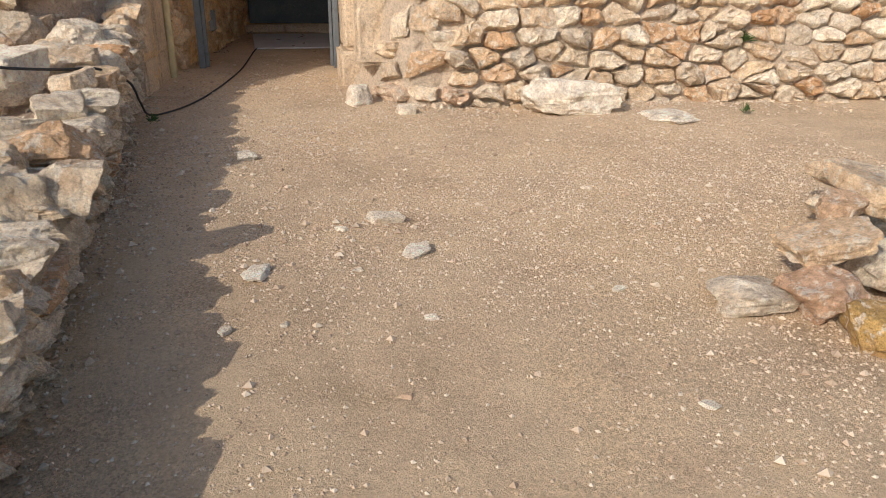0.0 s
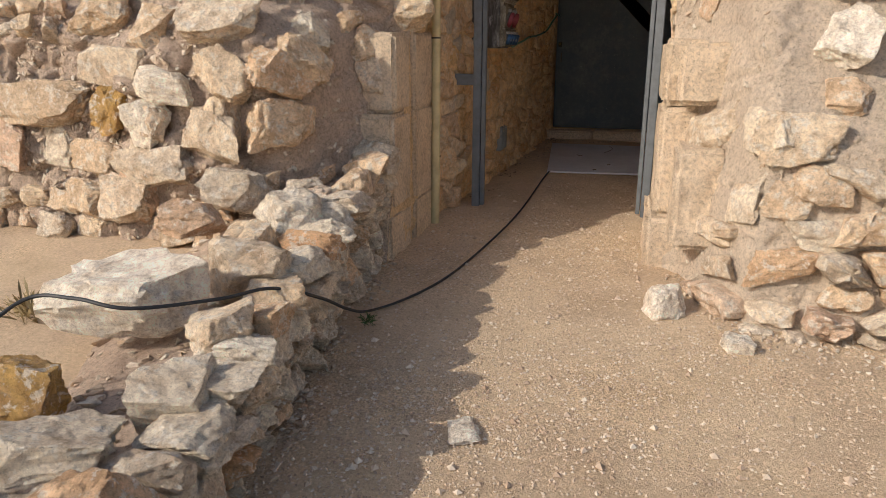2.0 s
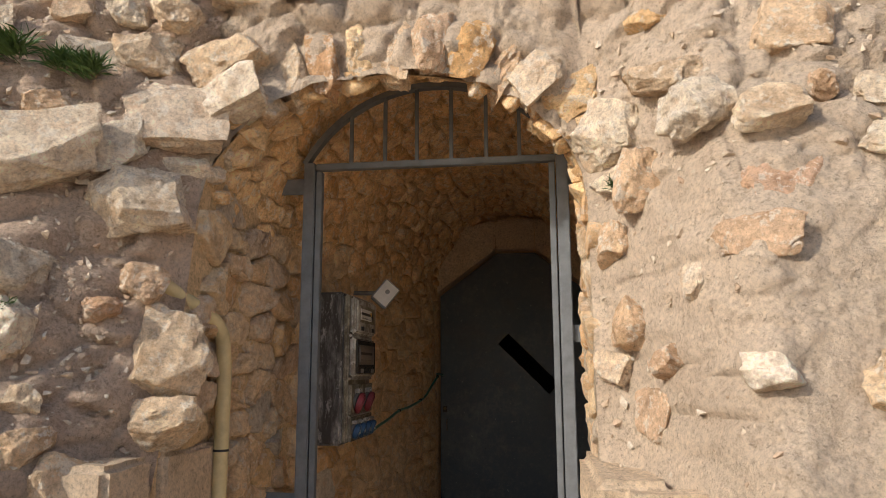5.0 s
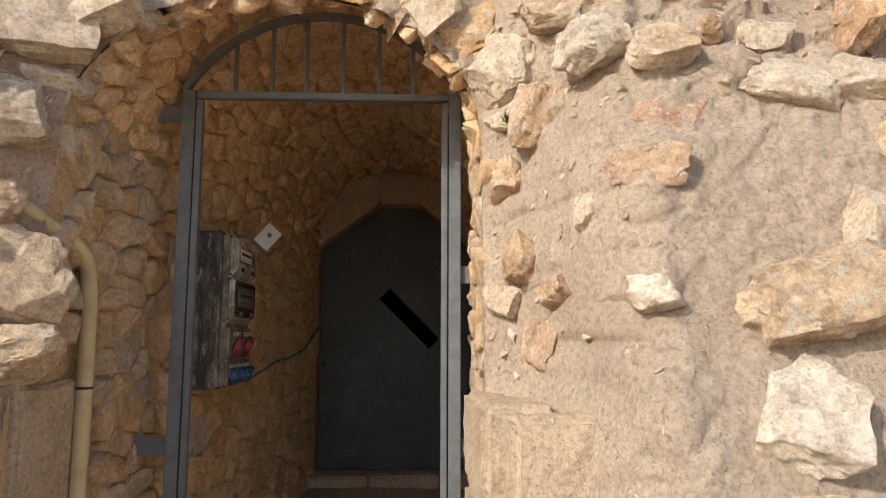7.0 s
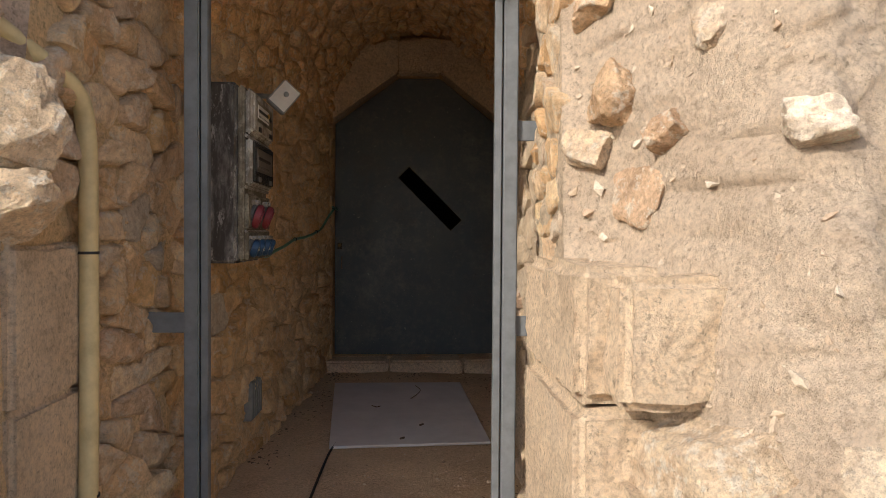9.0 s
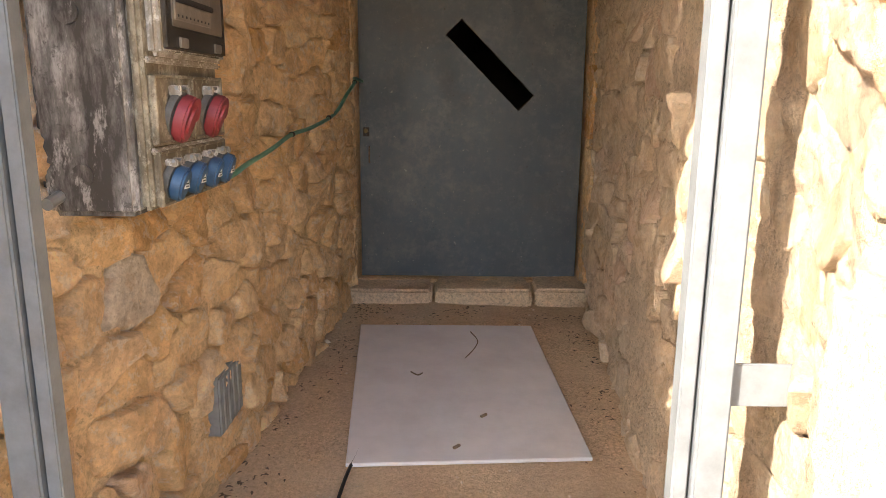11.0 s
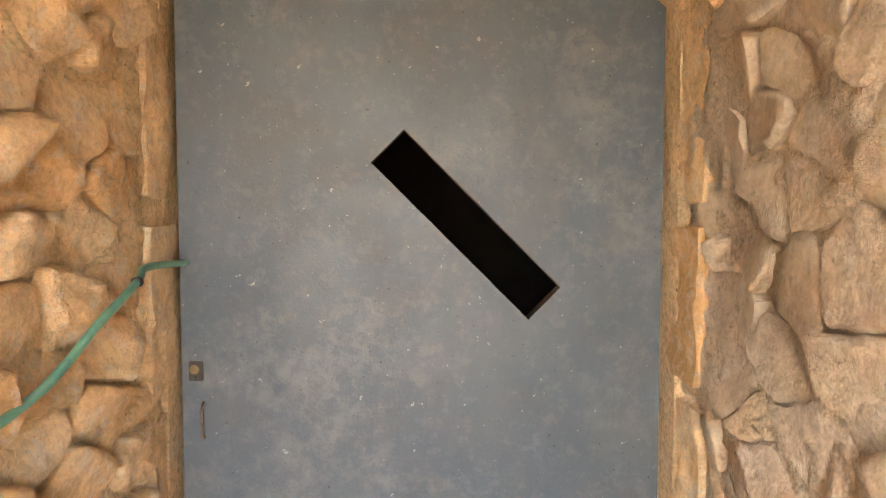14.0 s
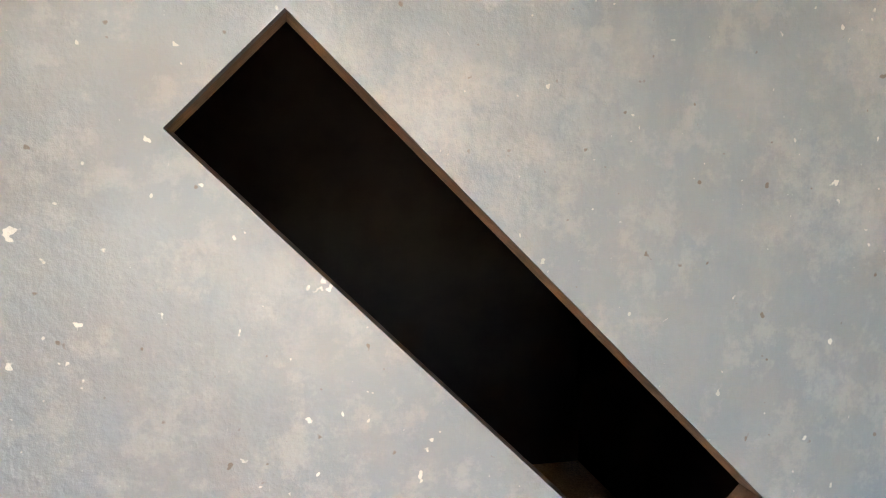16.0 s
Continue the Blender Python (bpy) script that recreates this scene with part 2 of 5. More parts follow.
def worn_plastic(name, dark, light, streak, cover_=0.42):
    """Old plastic, black with grime in places and scuffed pale in others, the scuffs running upright."""
    s = Mat(name, 0.6)
    c = s.ramp(s.noise(7.0, 9, 0.74, (1.4, 1.4, streak)), [(cover_, dark), (cover_ + 0.09, tuple((a * 2 + b) / 3 for a, b in zip(dark, light))), (cover_ + 0.18, light)])
    c = s.mix(s.grey(s.noise(30.0, 8, 0.75, (1, 1, streak)), 0.53, 0.60, 0, 0.6), c, tuple(min(1, v * 1.25) for v in light))
    c = s.mix(s.grey(s.noise(48.0, 6, 0.75), 0.56, 0.62, 0, 0.7), c, dark)
    s.colour(c)
    s.bump(s.noise(60.0, 5), 0.0012, 0.6)
    return s.m


box_grey = worn_plastic("weathered_grey_plastic", (0.055, 0.05, 0.046), (0.40, 0.39, 0.38), 0.35, 0.46)
box_pale = worn_plastic("dirty_cream_plastic", (0.13, 0.105, 0.07), (0.36, 0.33, 0.26), 0.9, 0.45)
box_rim = worn_plastic("scuffed_pale_plastic", (0.22, 0.19, 0.15), (0.58, 0.57, 0.54), 0.8)
toggle_yellow = plain("yellow_plastic", (0.62, 0.36, 0.05), 0.5, 0.0, 0.2, 30)
smoke = plain("smoked_window", (0.045, 0.04, 0.035), 0.25, 0.0, 0.5, 14)
socket_red = plain("faded_red_plastic", (0.26, 0.04, 0.05), 0.5, 0.0, 0.3, 20)
socket_blue = plain("blue_plastic", (0.035, 0.095, 0.20), 0.45, 0.0, 0.3, 20)
pane_brown = plain("dusty_smoked_pane", (0.15, 0.13, 0.11), 0.3, 0.0, 0.35, 9)
breaker_dim = plain("breakers_behind_smoked_pane", (0.21, 0.185, 0.16), 0.4, 0.0, 0.3, 30)
collar_grey = plain("grey_socket_plastic", (0.12, 0.12, 0.115), 0.5, 0.0, 0.4, 40)
white_paint = plain("white_label", (0.75, 0.75, 0.73), 0.6, 0.0, 0.1, 20)
board_white = plain("white_board", (0.66, 0.64, 0.64), 0.55, 0.0, 0.14, 5)
metal_grey = plain("grey_metal", (0.30, 0.32, 0.33), 0.45, 0.5, 0.3, 20)
lock_metal = plain("dull_lock_metal", (0.045, 0.035, 0.028), 0.5, 0.4, 0.3, 40)
brass = plain("brass", (0.16, 0.11, 0.05), 0.45, 0.7, 0.3, 60)
leaf_green = plain("leaf_green", (0.07, 0.13, 0.03), 0.7, 0.0, 0.5, 40)
dry_grass = plain("dry_straw", (0.34, 0.26, 0.13), 0.8, 0.0, 0.4, 30)
tarp_blue = plain("blue_plastic_sheet", (0.05, 0.16, 0.32), 0.4, 0.0, 0.4, 12)


# ---- shape helpers ----
def lerp(table, v):
    return float(np.interp(v, [a for a, b in table], [b for a, b in table]))


def smooth(a, b, v):
    k = min(1, max(0, (v - a) / (b - a)))
    return k * k * (3 - 2 * k)


def mesh_object(name, verts, faces, material, parent=None, soft=True):
    me = bpy.data.meshes.new(name)
    me.from_pydata(verts, [], faces)
    me.materials.append(material)
    if soft:
        me.shade_smooth()
    ob = new(name, me)
    if parent:
        ob.parent = parent
    return ob


def part(name, bm, material, parent=None, label="", soft=False):
    me = bpy.data.meshes.new(name)
    bmesh.ops.recalc_face_normals(bm, faces=bm.faces)
    bm.to_mesh(me)
    bm.free()
    me.materials.append(material)
    if soft:
        me.shade_smooth()
        me.set_sharp_from_angle(angle=radians(38))
    ob = new(name, me)
    if parent:
        ob.parent = parent
        ob.matrix_parent_inverse = parent.matrix_world.inverted()
    if label:
        tagged(ob, label)
    return ob


def empty(name, place, label, category, group="", turn=0.0):
    ob = new(name)
    ob.empty_display_size = 0.05
    ob.matrix_world = pose(*place, 0, 0, turn)
    return tagged(ob, label, category, group)


def box_bm(lo, hi, bevel=0.004, segments=2, bm=None):
    own = bm or bmesh.new()
    made = bmesh.ops.create_cube(own, size=1)
    m = Matrix.Translation([(a + b) / 2 for a, b in zip(lo, hi)]) @ Matrix.Diagonal([b - a for a, b in zip(lo, hi)] + [1])
    bmesh.ops.transform(own, matrix=m, verts=made["verts"])
    if bevel:
        edges = {e for v in made["verts"] for e in v.link_edges}
        bmesh.ops.bevel(own, geom=list(edges), offset=bevel, segments=segments, affect="EDGES", clamp_overlap=True)
    return own


def rod_bm(a, b, r, sides=12, r2=None, bm=None):
    own = bm or bmesh.new()
    a, b = Vector(a), Vector(b)
    made = bmesh.ops.create_cone(own, cap_ends=True, segments=sides, radius1=r, radius2=r if r2 is None else r2, depth=(b - a).length)
    m = Matrix.Translation((a + b) / 2) @ (b - a).to_track_quat("Z", "Y").to_matrix().to_4x4()
    bmesh.ops.transform(own, matrix=m, verts=made["verts"])
    return own


def spline(points, steps=8):
    """A smooth line through the points."""
    p = [Vector(q) for q in points]
    p = [2 * p[0] - p[1]] + p + [2 * p[-1] - p[-2]]
    line = []
    for k in range(1, len(p) - 2):
        for i in range(steps):
            t = i / steps
            a, b, c, d = p[k - 1], p[k], p[k + 1], p[k + 2]
            line.append(0.5 * (2 * b + (c - a) * t + (2 * a - 5 * b + 4 * c - d) * t * t + (3 * b - a - 3 * c + d) * t ** 3))
    return line + [p[-2]]


def tube_bm(points, r, sides=10, steps=8):
    line = spline(points, steps)
    bm = bmesh.new()
    rings = []
    for k, q in enumerate(line):
        way = (line[min(k + 1, len(line) - 1)] - line[max(k - 1, 0)]).normalized()
        side = way.cross(Vector((0.13, 0.07, 1)) if abs(way.z) < 0.95 else Vector((0, 1, 0))).normalized()
        up = side.cross(way)
        rings.append([bm.verts.new(q + r * (math.cos(a) * side + math.sin(a) * up)) for a in (2 * math.pi * i / sides for i in range(sides))])
    for a, b in zip(rings, rings[1:]):
        for i in range(sides):
            bm.faces.new((a[i], a[(i + 1) % sides], b[(i + 1) % sides], b[i]))
    bm.faces.new(rings[0])
    bm.faces.new(rings[-1])
    return bm


# ---- stones ----
rng = random.Random(7)


def stone_mesh(name, seed, material, cuts=2, blocky=0.6, rough=0.05):
    """A broken lump, about 1 across each way: a rough block split along random planes, its faces cut up and roughened, its arrises left sharp."""
    r = random.Random(seed)
    planes = []
    for axis in range(3):
        for sign in (-1, 1):
            n = Vector((r.gauss(0, 0.27), r.gauss(0, 0.27), r.gauss(0, 0.27)))
            n[axis] += sign
            planes.append((n.normalized(), 0.5 * r.uniform(0.84, 1.0)))
    for k in range(11 + seed % 5):
        n = Vector((r.gauss(0, 1), r.gauss(0, 1), r.gauss(0, 1))).normalized()
        planes.append((n, 0.5 * r.uniform(0.92, 1.15) * (1 - 0.8 * blocky + 0.8 * blocky * sum(abs(c) for c in n)) * 0.84))
    bm = bmesh.new()
    for (a, da), (b, db), (c, dc) in itertools.combinations(planes, 3):
        det = a.dot(b.cross(c))
        if abs(det) < 0.05:
            continue
        p = (b.cross(c) * da + c.cross(a) * db + a.cross(b) * dc) / det
        if all(n.dot(p) < d + 1e-4 for n, d in planes):
            bm.verts.new(p)
    bmesh.ops.remove_doubles(bm, verts=bm.verts, dist=0.01)
    bmesh.ops.convex_hull(bm, input=bm.verts)
    bmesh.ops.dissolve_limit(bm, angle_limit=radians(5), verts=bm.verts, edges=bm.edges)
    bmesh.ops.bevel(bm, geom=list(bm.edges), offset=0.03, segments=1, affect="EDGES", clamp_overlap=True)
    bmesh.ops.triangulate(bm, faces=bm.faces)
    for k in range(cuts + 1):
        bmesh.ops.subdivide_edges(bm, edges=[e for e in bm.edges if e.calc_length() > 0.12], cuts=1, use_grid_fill=True)
        bmesh.ops.triangulate(bm, faces=[f for f in bm.faces if len(f.verts) > 3])
    off = Vector((seed * 3.1, seed * 1.7, 0))
    for v in bm.verts:
        n = v.co.normalized()
        q = v.co + off
        step = smooth(0.02, 0.10, noise.noise(q * 2.9)) + 0.7 * smooth(0.1, 0.16, noise.noise(q * 4.7 + Vector((9, 0, 0))))
        v.co += n * rough * (0.7 * noise.noise(q * 1.9) + 0.8 * step - 0.5 + 0.55 * noise.noise(q * 7) + 0.5 * noise.noise(q * 15))
    size = [max(abs(v.co[k]) for v in bm.verts) * 2 for k in range(3)]
    for v in bm.verts:
        v.co = Vector((v.co.x / size[0], v.co.y / size[1], v.co.z / size[2])) * 1.02
    me = bpy.data.meshes.new(name)
    bmesh.ops.recalc_face_normals(bm, faces=bm.faces)
    bm.to_mesh(me)
    bm.free()
    me.materials.append(material)
    me.shade_smooth()
    me.set_sharp_from_angle(angle=radians(24))
    return me


def stone_set(material, seed, count=12, cuts=2, blocky=0.6):
    return [stone_mesh("stone", seed + k, material, cuts, blocky) for k in range(count)]


pale_set = stone_set(stone_pale, 10, 16)
gold_set = stone_set(stone_gold, 40, 12, 2, 0.5)
sand_set = stone_set(stone_sand, 60, 12, 2, 0.5)
grey_set = stone_set(stone_grey, 80, 16, 3, 0.75)
ochre_set = stone_set(stone_ochre, 100, 3, 3, 0.7)
red_set = stone_set(stone_red, 110, 3, 3, 0.7)
white_set = stone_set(stone_white, 120, 6, 3, 0.7)
SETS = {"white": white_set, "pale": pale_set, "gold": gold_set, "sand": sand_set, "grey": grey_set, "ochre": ochre_set, "red": red_set}


def stone_at(parent, mesh, place, out, w, h, d, turn=0.0, name="stone"):
    """A stone in a wall: w along it, h up it, d out of it, turned in the wall's plane."""
    out = Vector(out).normalized()
    along = Vector((0, 0, 1)).cross(out)
    along = along.normalized() if along.length > 0.01 else Vector((1, 0, 0))
    up = out.cross(along)
    c, s = math.cos(radians(turn)), math.sin(radians(turn))
    a, b = along * c + up * s, up * c - along * s
    m = Matrix((a * w, b * h, out * d)).transposed().to_4x4()
    m.translation = place
    ob = new(name, mesh)
    ob.matrix_world = m
    if parent:
        ob.parent = parent
    return ob


def cells_of(u0, u1, v0, v1, du, dv, seed, jitter=0.40):
    """Rubble bonding: irregular cells round jittered seeds in rough courses; gives (centre, outline) in the wall's plane."""
    r = random.Random(seed)
    seeds = []
    v, row = v0 - dv, 0
    while v < v1 + dv:
        u = u0 - du + (row % 2) * du / 2
        while u < u1 + du:
            seeds.append((u + r.uniform(-jitter, jitter) * du, v + r.uniform(-jitter, jitter) * dv))
            u += du * r.uniform(0.75, 1.35)
        v += dv * r.uniform(0.85, 1.15)
        row += 1
    ratio = du / dv
    made = []
    for a, b in seeds:
        if not (u0 < a < u1 and v0 < b < v1):
            continue
        poly = [(a - du * 1.3, b - dv * 1.3), (a + du * 1.3, b - dv * 1.3), (a + du * 1.3, b + dv * 1.3), (a - du * 1.3, b + dv * 1.3)]
        for c, d in seeds:
            if (c, d) == (a, b) or abs(c - a) > du * 2.6 or abs(d - b) > dv * 2.6:
                continue
            nx, ny = (c - a), (d - b) * ratio * ratio
            lim = nx * (a + c) / 2 + ny * (b + d) / 2
            cut = []
            for (x0, y0), (x1, y1) in zip(poly, poly[1:] + poly[:1]):
                s0, s1 = nx * x0 + ny * y0 - lim, nx * x1 + ny * y1 - lim
                if s0 <= 0:
                    cut.append((x0, y0))
                if s0 * s1 < 0:
                    t = s0 / (s0 - s1)
                    cut.append((x0 + (x1 - x0) * t, y0 + (y1 - y0) * t))
            poly = cut
            if len(poly) < 3:
                break
        if len(poly) >= 3:
            made.append(((a, b), poly))
    return made


def cell_stone(centre, poly, surface, high, joint, seed):
    """Points and faces of one bedded stone that fills a cell: surface(u, v, h) is the place h out of the wall."""
    r = random.Random(seed)
    ring = []
    for (x0, y0), (x1, y1) in zip(poly, poly[1:] + poly[:1]):
        n = max(1, round(math.hypot(x1 - x0, y1 - y0) / 0.035))
        for k in range(n):
            t = (k + 0.5) / n if n > 1 else 0.5
            ring.append((x0 + (x1 - x0) * t, y0 + (y1 - y0) * t))
    cx, cy = sum(p[0] for p in ring) / len(ring), sum(p[1] for p in ring) / len(ring)
    ring = [(x + r.gauss(0, 0.004), y + r.gauss(0, 0.004)) for x, y in ring]
    tilt = r.gauss(0, 0.16), r.gauss(0, 0.16)
    verts, faces, m = [], [], len(ring)
    for inset, rise in ((joint, -0.035), (joint, high * 0.45), (joint + 0.008, high * 0.86), (joint + 0.020, high), (0, high)):
        for x, y in ring:
            d = math.hypot(x - cx, y - cy) + 1e-6
            k = max(0.45, 1 - inset / d) if inset else 0.42
            u, v = cx + (x - cx) * k, cy + (y - cy) * k
            h = rise
            if rise > 0:
                h += tilt[0] * (u - cx) + tilt[1] * (v - cy) + 0.10 * high * r.gauss(0, 1) + 0.35 * high * noise.noise(Vector((u * 14, v * 14, seed))) + 0.007 * noise.noise(Vector((u * 34, v * 34, seed)))
            verts.append(surface(u, v, h))
    verts.append(surface(cx, cy, high * r.uniform(0.9, 1.25)))
    for j in range(4):
        for i in range(m):
            faces.append((j * m + i, j * m + (i + 1) % m, (j + 1) * m + (i + 1) % m, (j + 1) * m + i))
    for i in range(m):
        faces.append((4 * m + i, 4 * m + (i + 1) % m, 5 * m))
    return verts, faces


def bedded(parent, surface, region, size, seed, pick, high, joint, keep=None, limit=300):
    """Fills a stretch of wall with bedded stones, each an object of its own; the nearest ones first."""
    made = [c for c in cells_of(*region, *size, seed) if not keep or keep(*c[0])]
    for k, (centre, poly) in enumerate(made[:limit]):
        r = random.Random(seed * 1000 + k)
        verts, faces = cell_stone(centre, poly, surface, r.uniform(*high), r.uniform(*joint), seed * 1000 + k)
        origin = Vector(surface(*centre, 0))
        me = bpy.data.meshes.new("stone")
        me.from_pydata([tuple(Vector(v) - origin) for v in verts], [], faces)
        me.materials.append(pick(*centre, r))
        me.shade_smooth()
        me.set_sharp_from_angle(angle=radians(32))
        ob = new("stone", me)
        ob.location = origin
        ob.parent = parent


# ---- ground ----
def ramp_z(y):
    return lerp([(-400, 0.0), (-8, 0.05), (0, 0.26), (3, 0.54), (5.15, 0.755), (6.47, 0.814), (9.4, 0.946)], y)


def terrace_z(y):
    return lerp([(-400, 0.0), (-8, 0.2), (0.5, 0.55), (2.5, 0.74), (4.2, 0.86), (5, 0.98)], y)


FOOT = [(-0.5, -0.55), (1.73, -0.70), (2.64, -0.81), (3.5, -0.89), (4.54, -1.04), (5.1, -1.10), (5.8, -1.10)]
RIDGE = [(-0.5, 0.55), (1.2, 0.69), (2.0, 0.75), (2.6, 0.83), (3.3, 0.95), (3.9, 1.06), (4.5, 1.17), (5.0, 1.28), (5.6, 1.40)]


def ground_z(x, y):
    z = ramp_z(y)
    edge = lerp(FOOT, y) - 0.12
    z += (max(terrace_z(y), z) - z) * smooth(edge, edge - 0.25, x) * smooth(9, 6, y) if y < 9 else 0
    near = smooth(9, 4, abs(x)) * smooth(12, 8, abs(y - 3))
    z += near * 0.018 * noise.noise(Vector((x * 1.3, y * 1.3, 2)))
    z += near * 0.008 * noise.noise(Vector((x * 6, y * 6, 5)))
    return z


def ground_lines(lo, hi, step):
    mid = list(np.arange(lo, hi, step))
    far = [0.3, 0.8, 2, 5, 15, 50, 200, 1200]
    return [lo - f for f in reversed(far)] + mid + [hi + f for f in far]


gx, gy = ground_lines(-3.0, 4.6, 0.05), ground_lines(-1.0, 9.6, 0.05)
verts = [(x, y, ground_z(x, y)) for y in gy for x in gx]
n = len(gx)
ground = mesh_object("ground", verts, [(j * n + i, j * n + i + 1, (j + 1) * n + i + 1, (j + 1) * n + i) for j in range(len(gy) - 1) for i in range(n - 1)], gravel)
tagged(ground, "sloping sandy gravel ground, dusty and trodden", "ground", kind="structure")

# ---- rubble front ----
LEFT, RIGHT, SPRING, RISE = -1.07, 0.28, 2.72, 0.50
MID, HALF = (LEFT + RIGHT) / 2, (RIGHT - LEFT) / 2


def arch_z(x):
    return SPRING + RISE * math.sqrt(max(0, 1 - ((x - MID) / HALF) ** 2))


def rim_y(z, right=False):
    if right:
        return lerp([(0.6, 5.45), (1.1, 5.55), (1.9, 5.85), (2.9, 5.95), (3.3, 5.95), (5, 6.2)], z)
    return lerp([(0.6, 5.2), (1.0, 5.30), (1.5, 5.55), (2.2, 5.75), (2.9, 5.86), (3.3, 5.95), (5, 6.2)], z)


def front_y(x, z):
    """The front of the rubble wall, leaning back, drawn in towards the opening."""
    if x < MID:
        base = lerp([(0.5, 4.72), (1.3, 4.80), (1.85, 4.86), (2.25, 5.18), (2.8, 5.42), (3.3, 5.62), (5, 6.1)], z)
        low = smooth(LEFT - 0.5, LEFT, x)
        wide = min(1, max(0, (x - LEFT + 0.72) / 0.72))
        k = low + (wide - low) * smooth(1.8, 2.2, z)
    else:
        base = lerp([(0.5, 4.86), (1.15, 4.90), (1.5, 5.0), (2.15, 5.28), (2.55, 5.36), (2.9, 5.56), (3.4, 5.75), (5, 6.1)], z)
        base -= 0.07 * smooth(2.6, 4.2, x) * smooth(2, 1, z)
        k = smooth(RIGHT + 0.40, RIGHT, x)
    y = base + (rim_y(z, x > MID) - base) * k
    return y


def relief(p, scale, depth):
    """Bulging stones with sunk joints, in metres out of the wall."""
    q = p * scale
    q = q + 0.35 * noise.noise_vector(q * 0.9)
    d = noise.voronoi(q)[0]
    lump = min(1.0, (d[1] - d[0]) * 2.6)
    return depth * (lump ** 0.6 + 0.55 * noise.noise(q * 0.7) + 0.35 * noise.noise(q * 2.3) + 0.28 * noise.noise(q * 5.1))


def front_point(x, z):
    y = front_y(x, z)
    fade = smooth(0, 0.1, min(abs(x - LEFT), abs(x - RIGHT))) if z < 3.4 else 1
    calm = 1 - smooth(0.55, 0.8, x) * smooth(1.45, 1.6, z) * smooth(2.75, 2.5, z)
    p = Vector((x, 0.3 * z, z))
    y += fade * (0.04 * noise.noise(p * 2.2) * (0.4 + 0.6 * calm) + 0.008 * noise.noise(p * 17) + 0.009 * noise.noise(p * 29) + 0.006 * noise.noise(p * 55))
    if calm > 0.01 and abs(x) < 5:
        bed = smooth(1.7, 1.5, z) * smooth(0.5, 0.56, x)
        y -= fade * calm * (0.012 * bed + relief(p, 5.5 if x < 0 else 6.5, 0.055 if x < 0 else 0.04 - 0.03 * bed))
    return Vector((x, y, z))


def front_normal(x, z):
    e = 0.03
    a = Vector((2 * e, front_y(x + e, z) - front_y(x - e, z), 0))
    b = Vector((0, front_y(x, z + e) - front_y(x, z - e), 2 * e))
    n = a.cross(b).normalized()
    return n if n.y < 0 else -n


def sheet(name, point, us, vs, material, parent=None):
    verts = [tuple(point(u, v)) for v in vs for u in us]
    w = len(us)
    return mesh_object(name, verts, [(j * w + i, j * w + i + 1, (j + 1) * w + i + 1, (j + 1) * w + i) for j in range(len(vs) - 1) for i in range(w - 1)], material, parent)


zs = [float(v) for v in list(np.arange(0.5, 3.5, 0.0145)) + list(np.arange(3.5, 4.85, 0.05))]
xs_left = [-7.0, -6, -5, -4.4, -4.0] + [float(v) for v in np.linspace(-3.4, LEFT, 165)]
xs_right = [float(v) for v in list(np.linspace(RIGHT, 2.2, 135)) + list(np.linspace(2.23, 4.4, 70))] + [4.8, 5.5, 6.2, 7.0]
wall_front_left = sheet("wall_front_left", front_point, xs_left, zs, plaster_pink)
tagged(wall_front_left, "rubble limestone wall with crumbling pinkish lime mortar", "wall", kind="structure")
wall_front_right = sheet("wall_front_right", front_point, xs_right, zs, plaster)
tagged(wall_front_right, "sunlit rubble wall, patched with smooth sandy plaster", "wall", kind="structure")
xs_top = [float(v) for v in np.linspace(LEFT, RIGHT, 80)]
wall_over = sheet("wall_front_above_arch", lambda x, k: front_point(x, arch_z(x) + (zs[-1] - arch_z(x)) * k), xs_top, [float(v) for v in np.linspace(0, 1, 90)], plaster)
tagged(wall_over, "rubble masonry above the arched passage mouth", "wall", kind="structure")

# ---- passage ----
XL = [(5.0, LEFT), (6.1, LEFT), (6.6, -1.02), (7.0, -0.97), (7.6, -0.90), (8.05, -0.87), (8.55, -0.80), (9.05, -0.75), (9.5, -0.74)]
XR = [(5.0, RIGHT), (6.2, RIGHT), (6.42, 0.36), (7.06, 0.37), (7.5, 0.43), (8.1, 0.49), (9.5, 0.56)]
TOP = [(5.3, SPRING + RISE), (5.97, SPRING + RISE), (6.25, 3.50), (7, 3.52), (9.5, 3.42)]
END = 9.42


def rough_in(p, out, amount=1.0, depth=0.010):
    k = 0.010 * noise.noise(p * 12) + 0.010 * noise.noise(p * 21) + 0.009 * noise.noise(p * 37)
    return swell(p, out, amount) + out * amount * (k + relief(p, 7.0, depth) - 0.006)


def swell(p, out, amount=1.0):
    """The slow bulges of a passage wall."""
    return p + out * amount * (0.03 * noise.noise(p * 2.5))


def side_left(v, z):
    y0 = rim_y(z)
    y = y0 + (END - y0) * v
    return rough_in(Vector((lerp(XL, y), y, z)), Vector((1, 0, 0)), min(1, v * 12))


def side_right(v, z):
    y0 = rim_y(z, True)
    y = y0 + (END - y0) * v
    return rough_in(Vector((lerp(XR, y), y, z)), Vector((-1, 0, 0)), min(1, v * 12), 0.016)


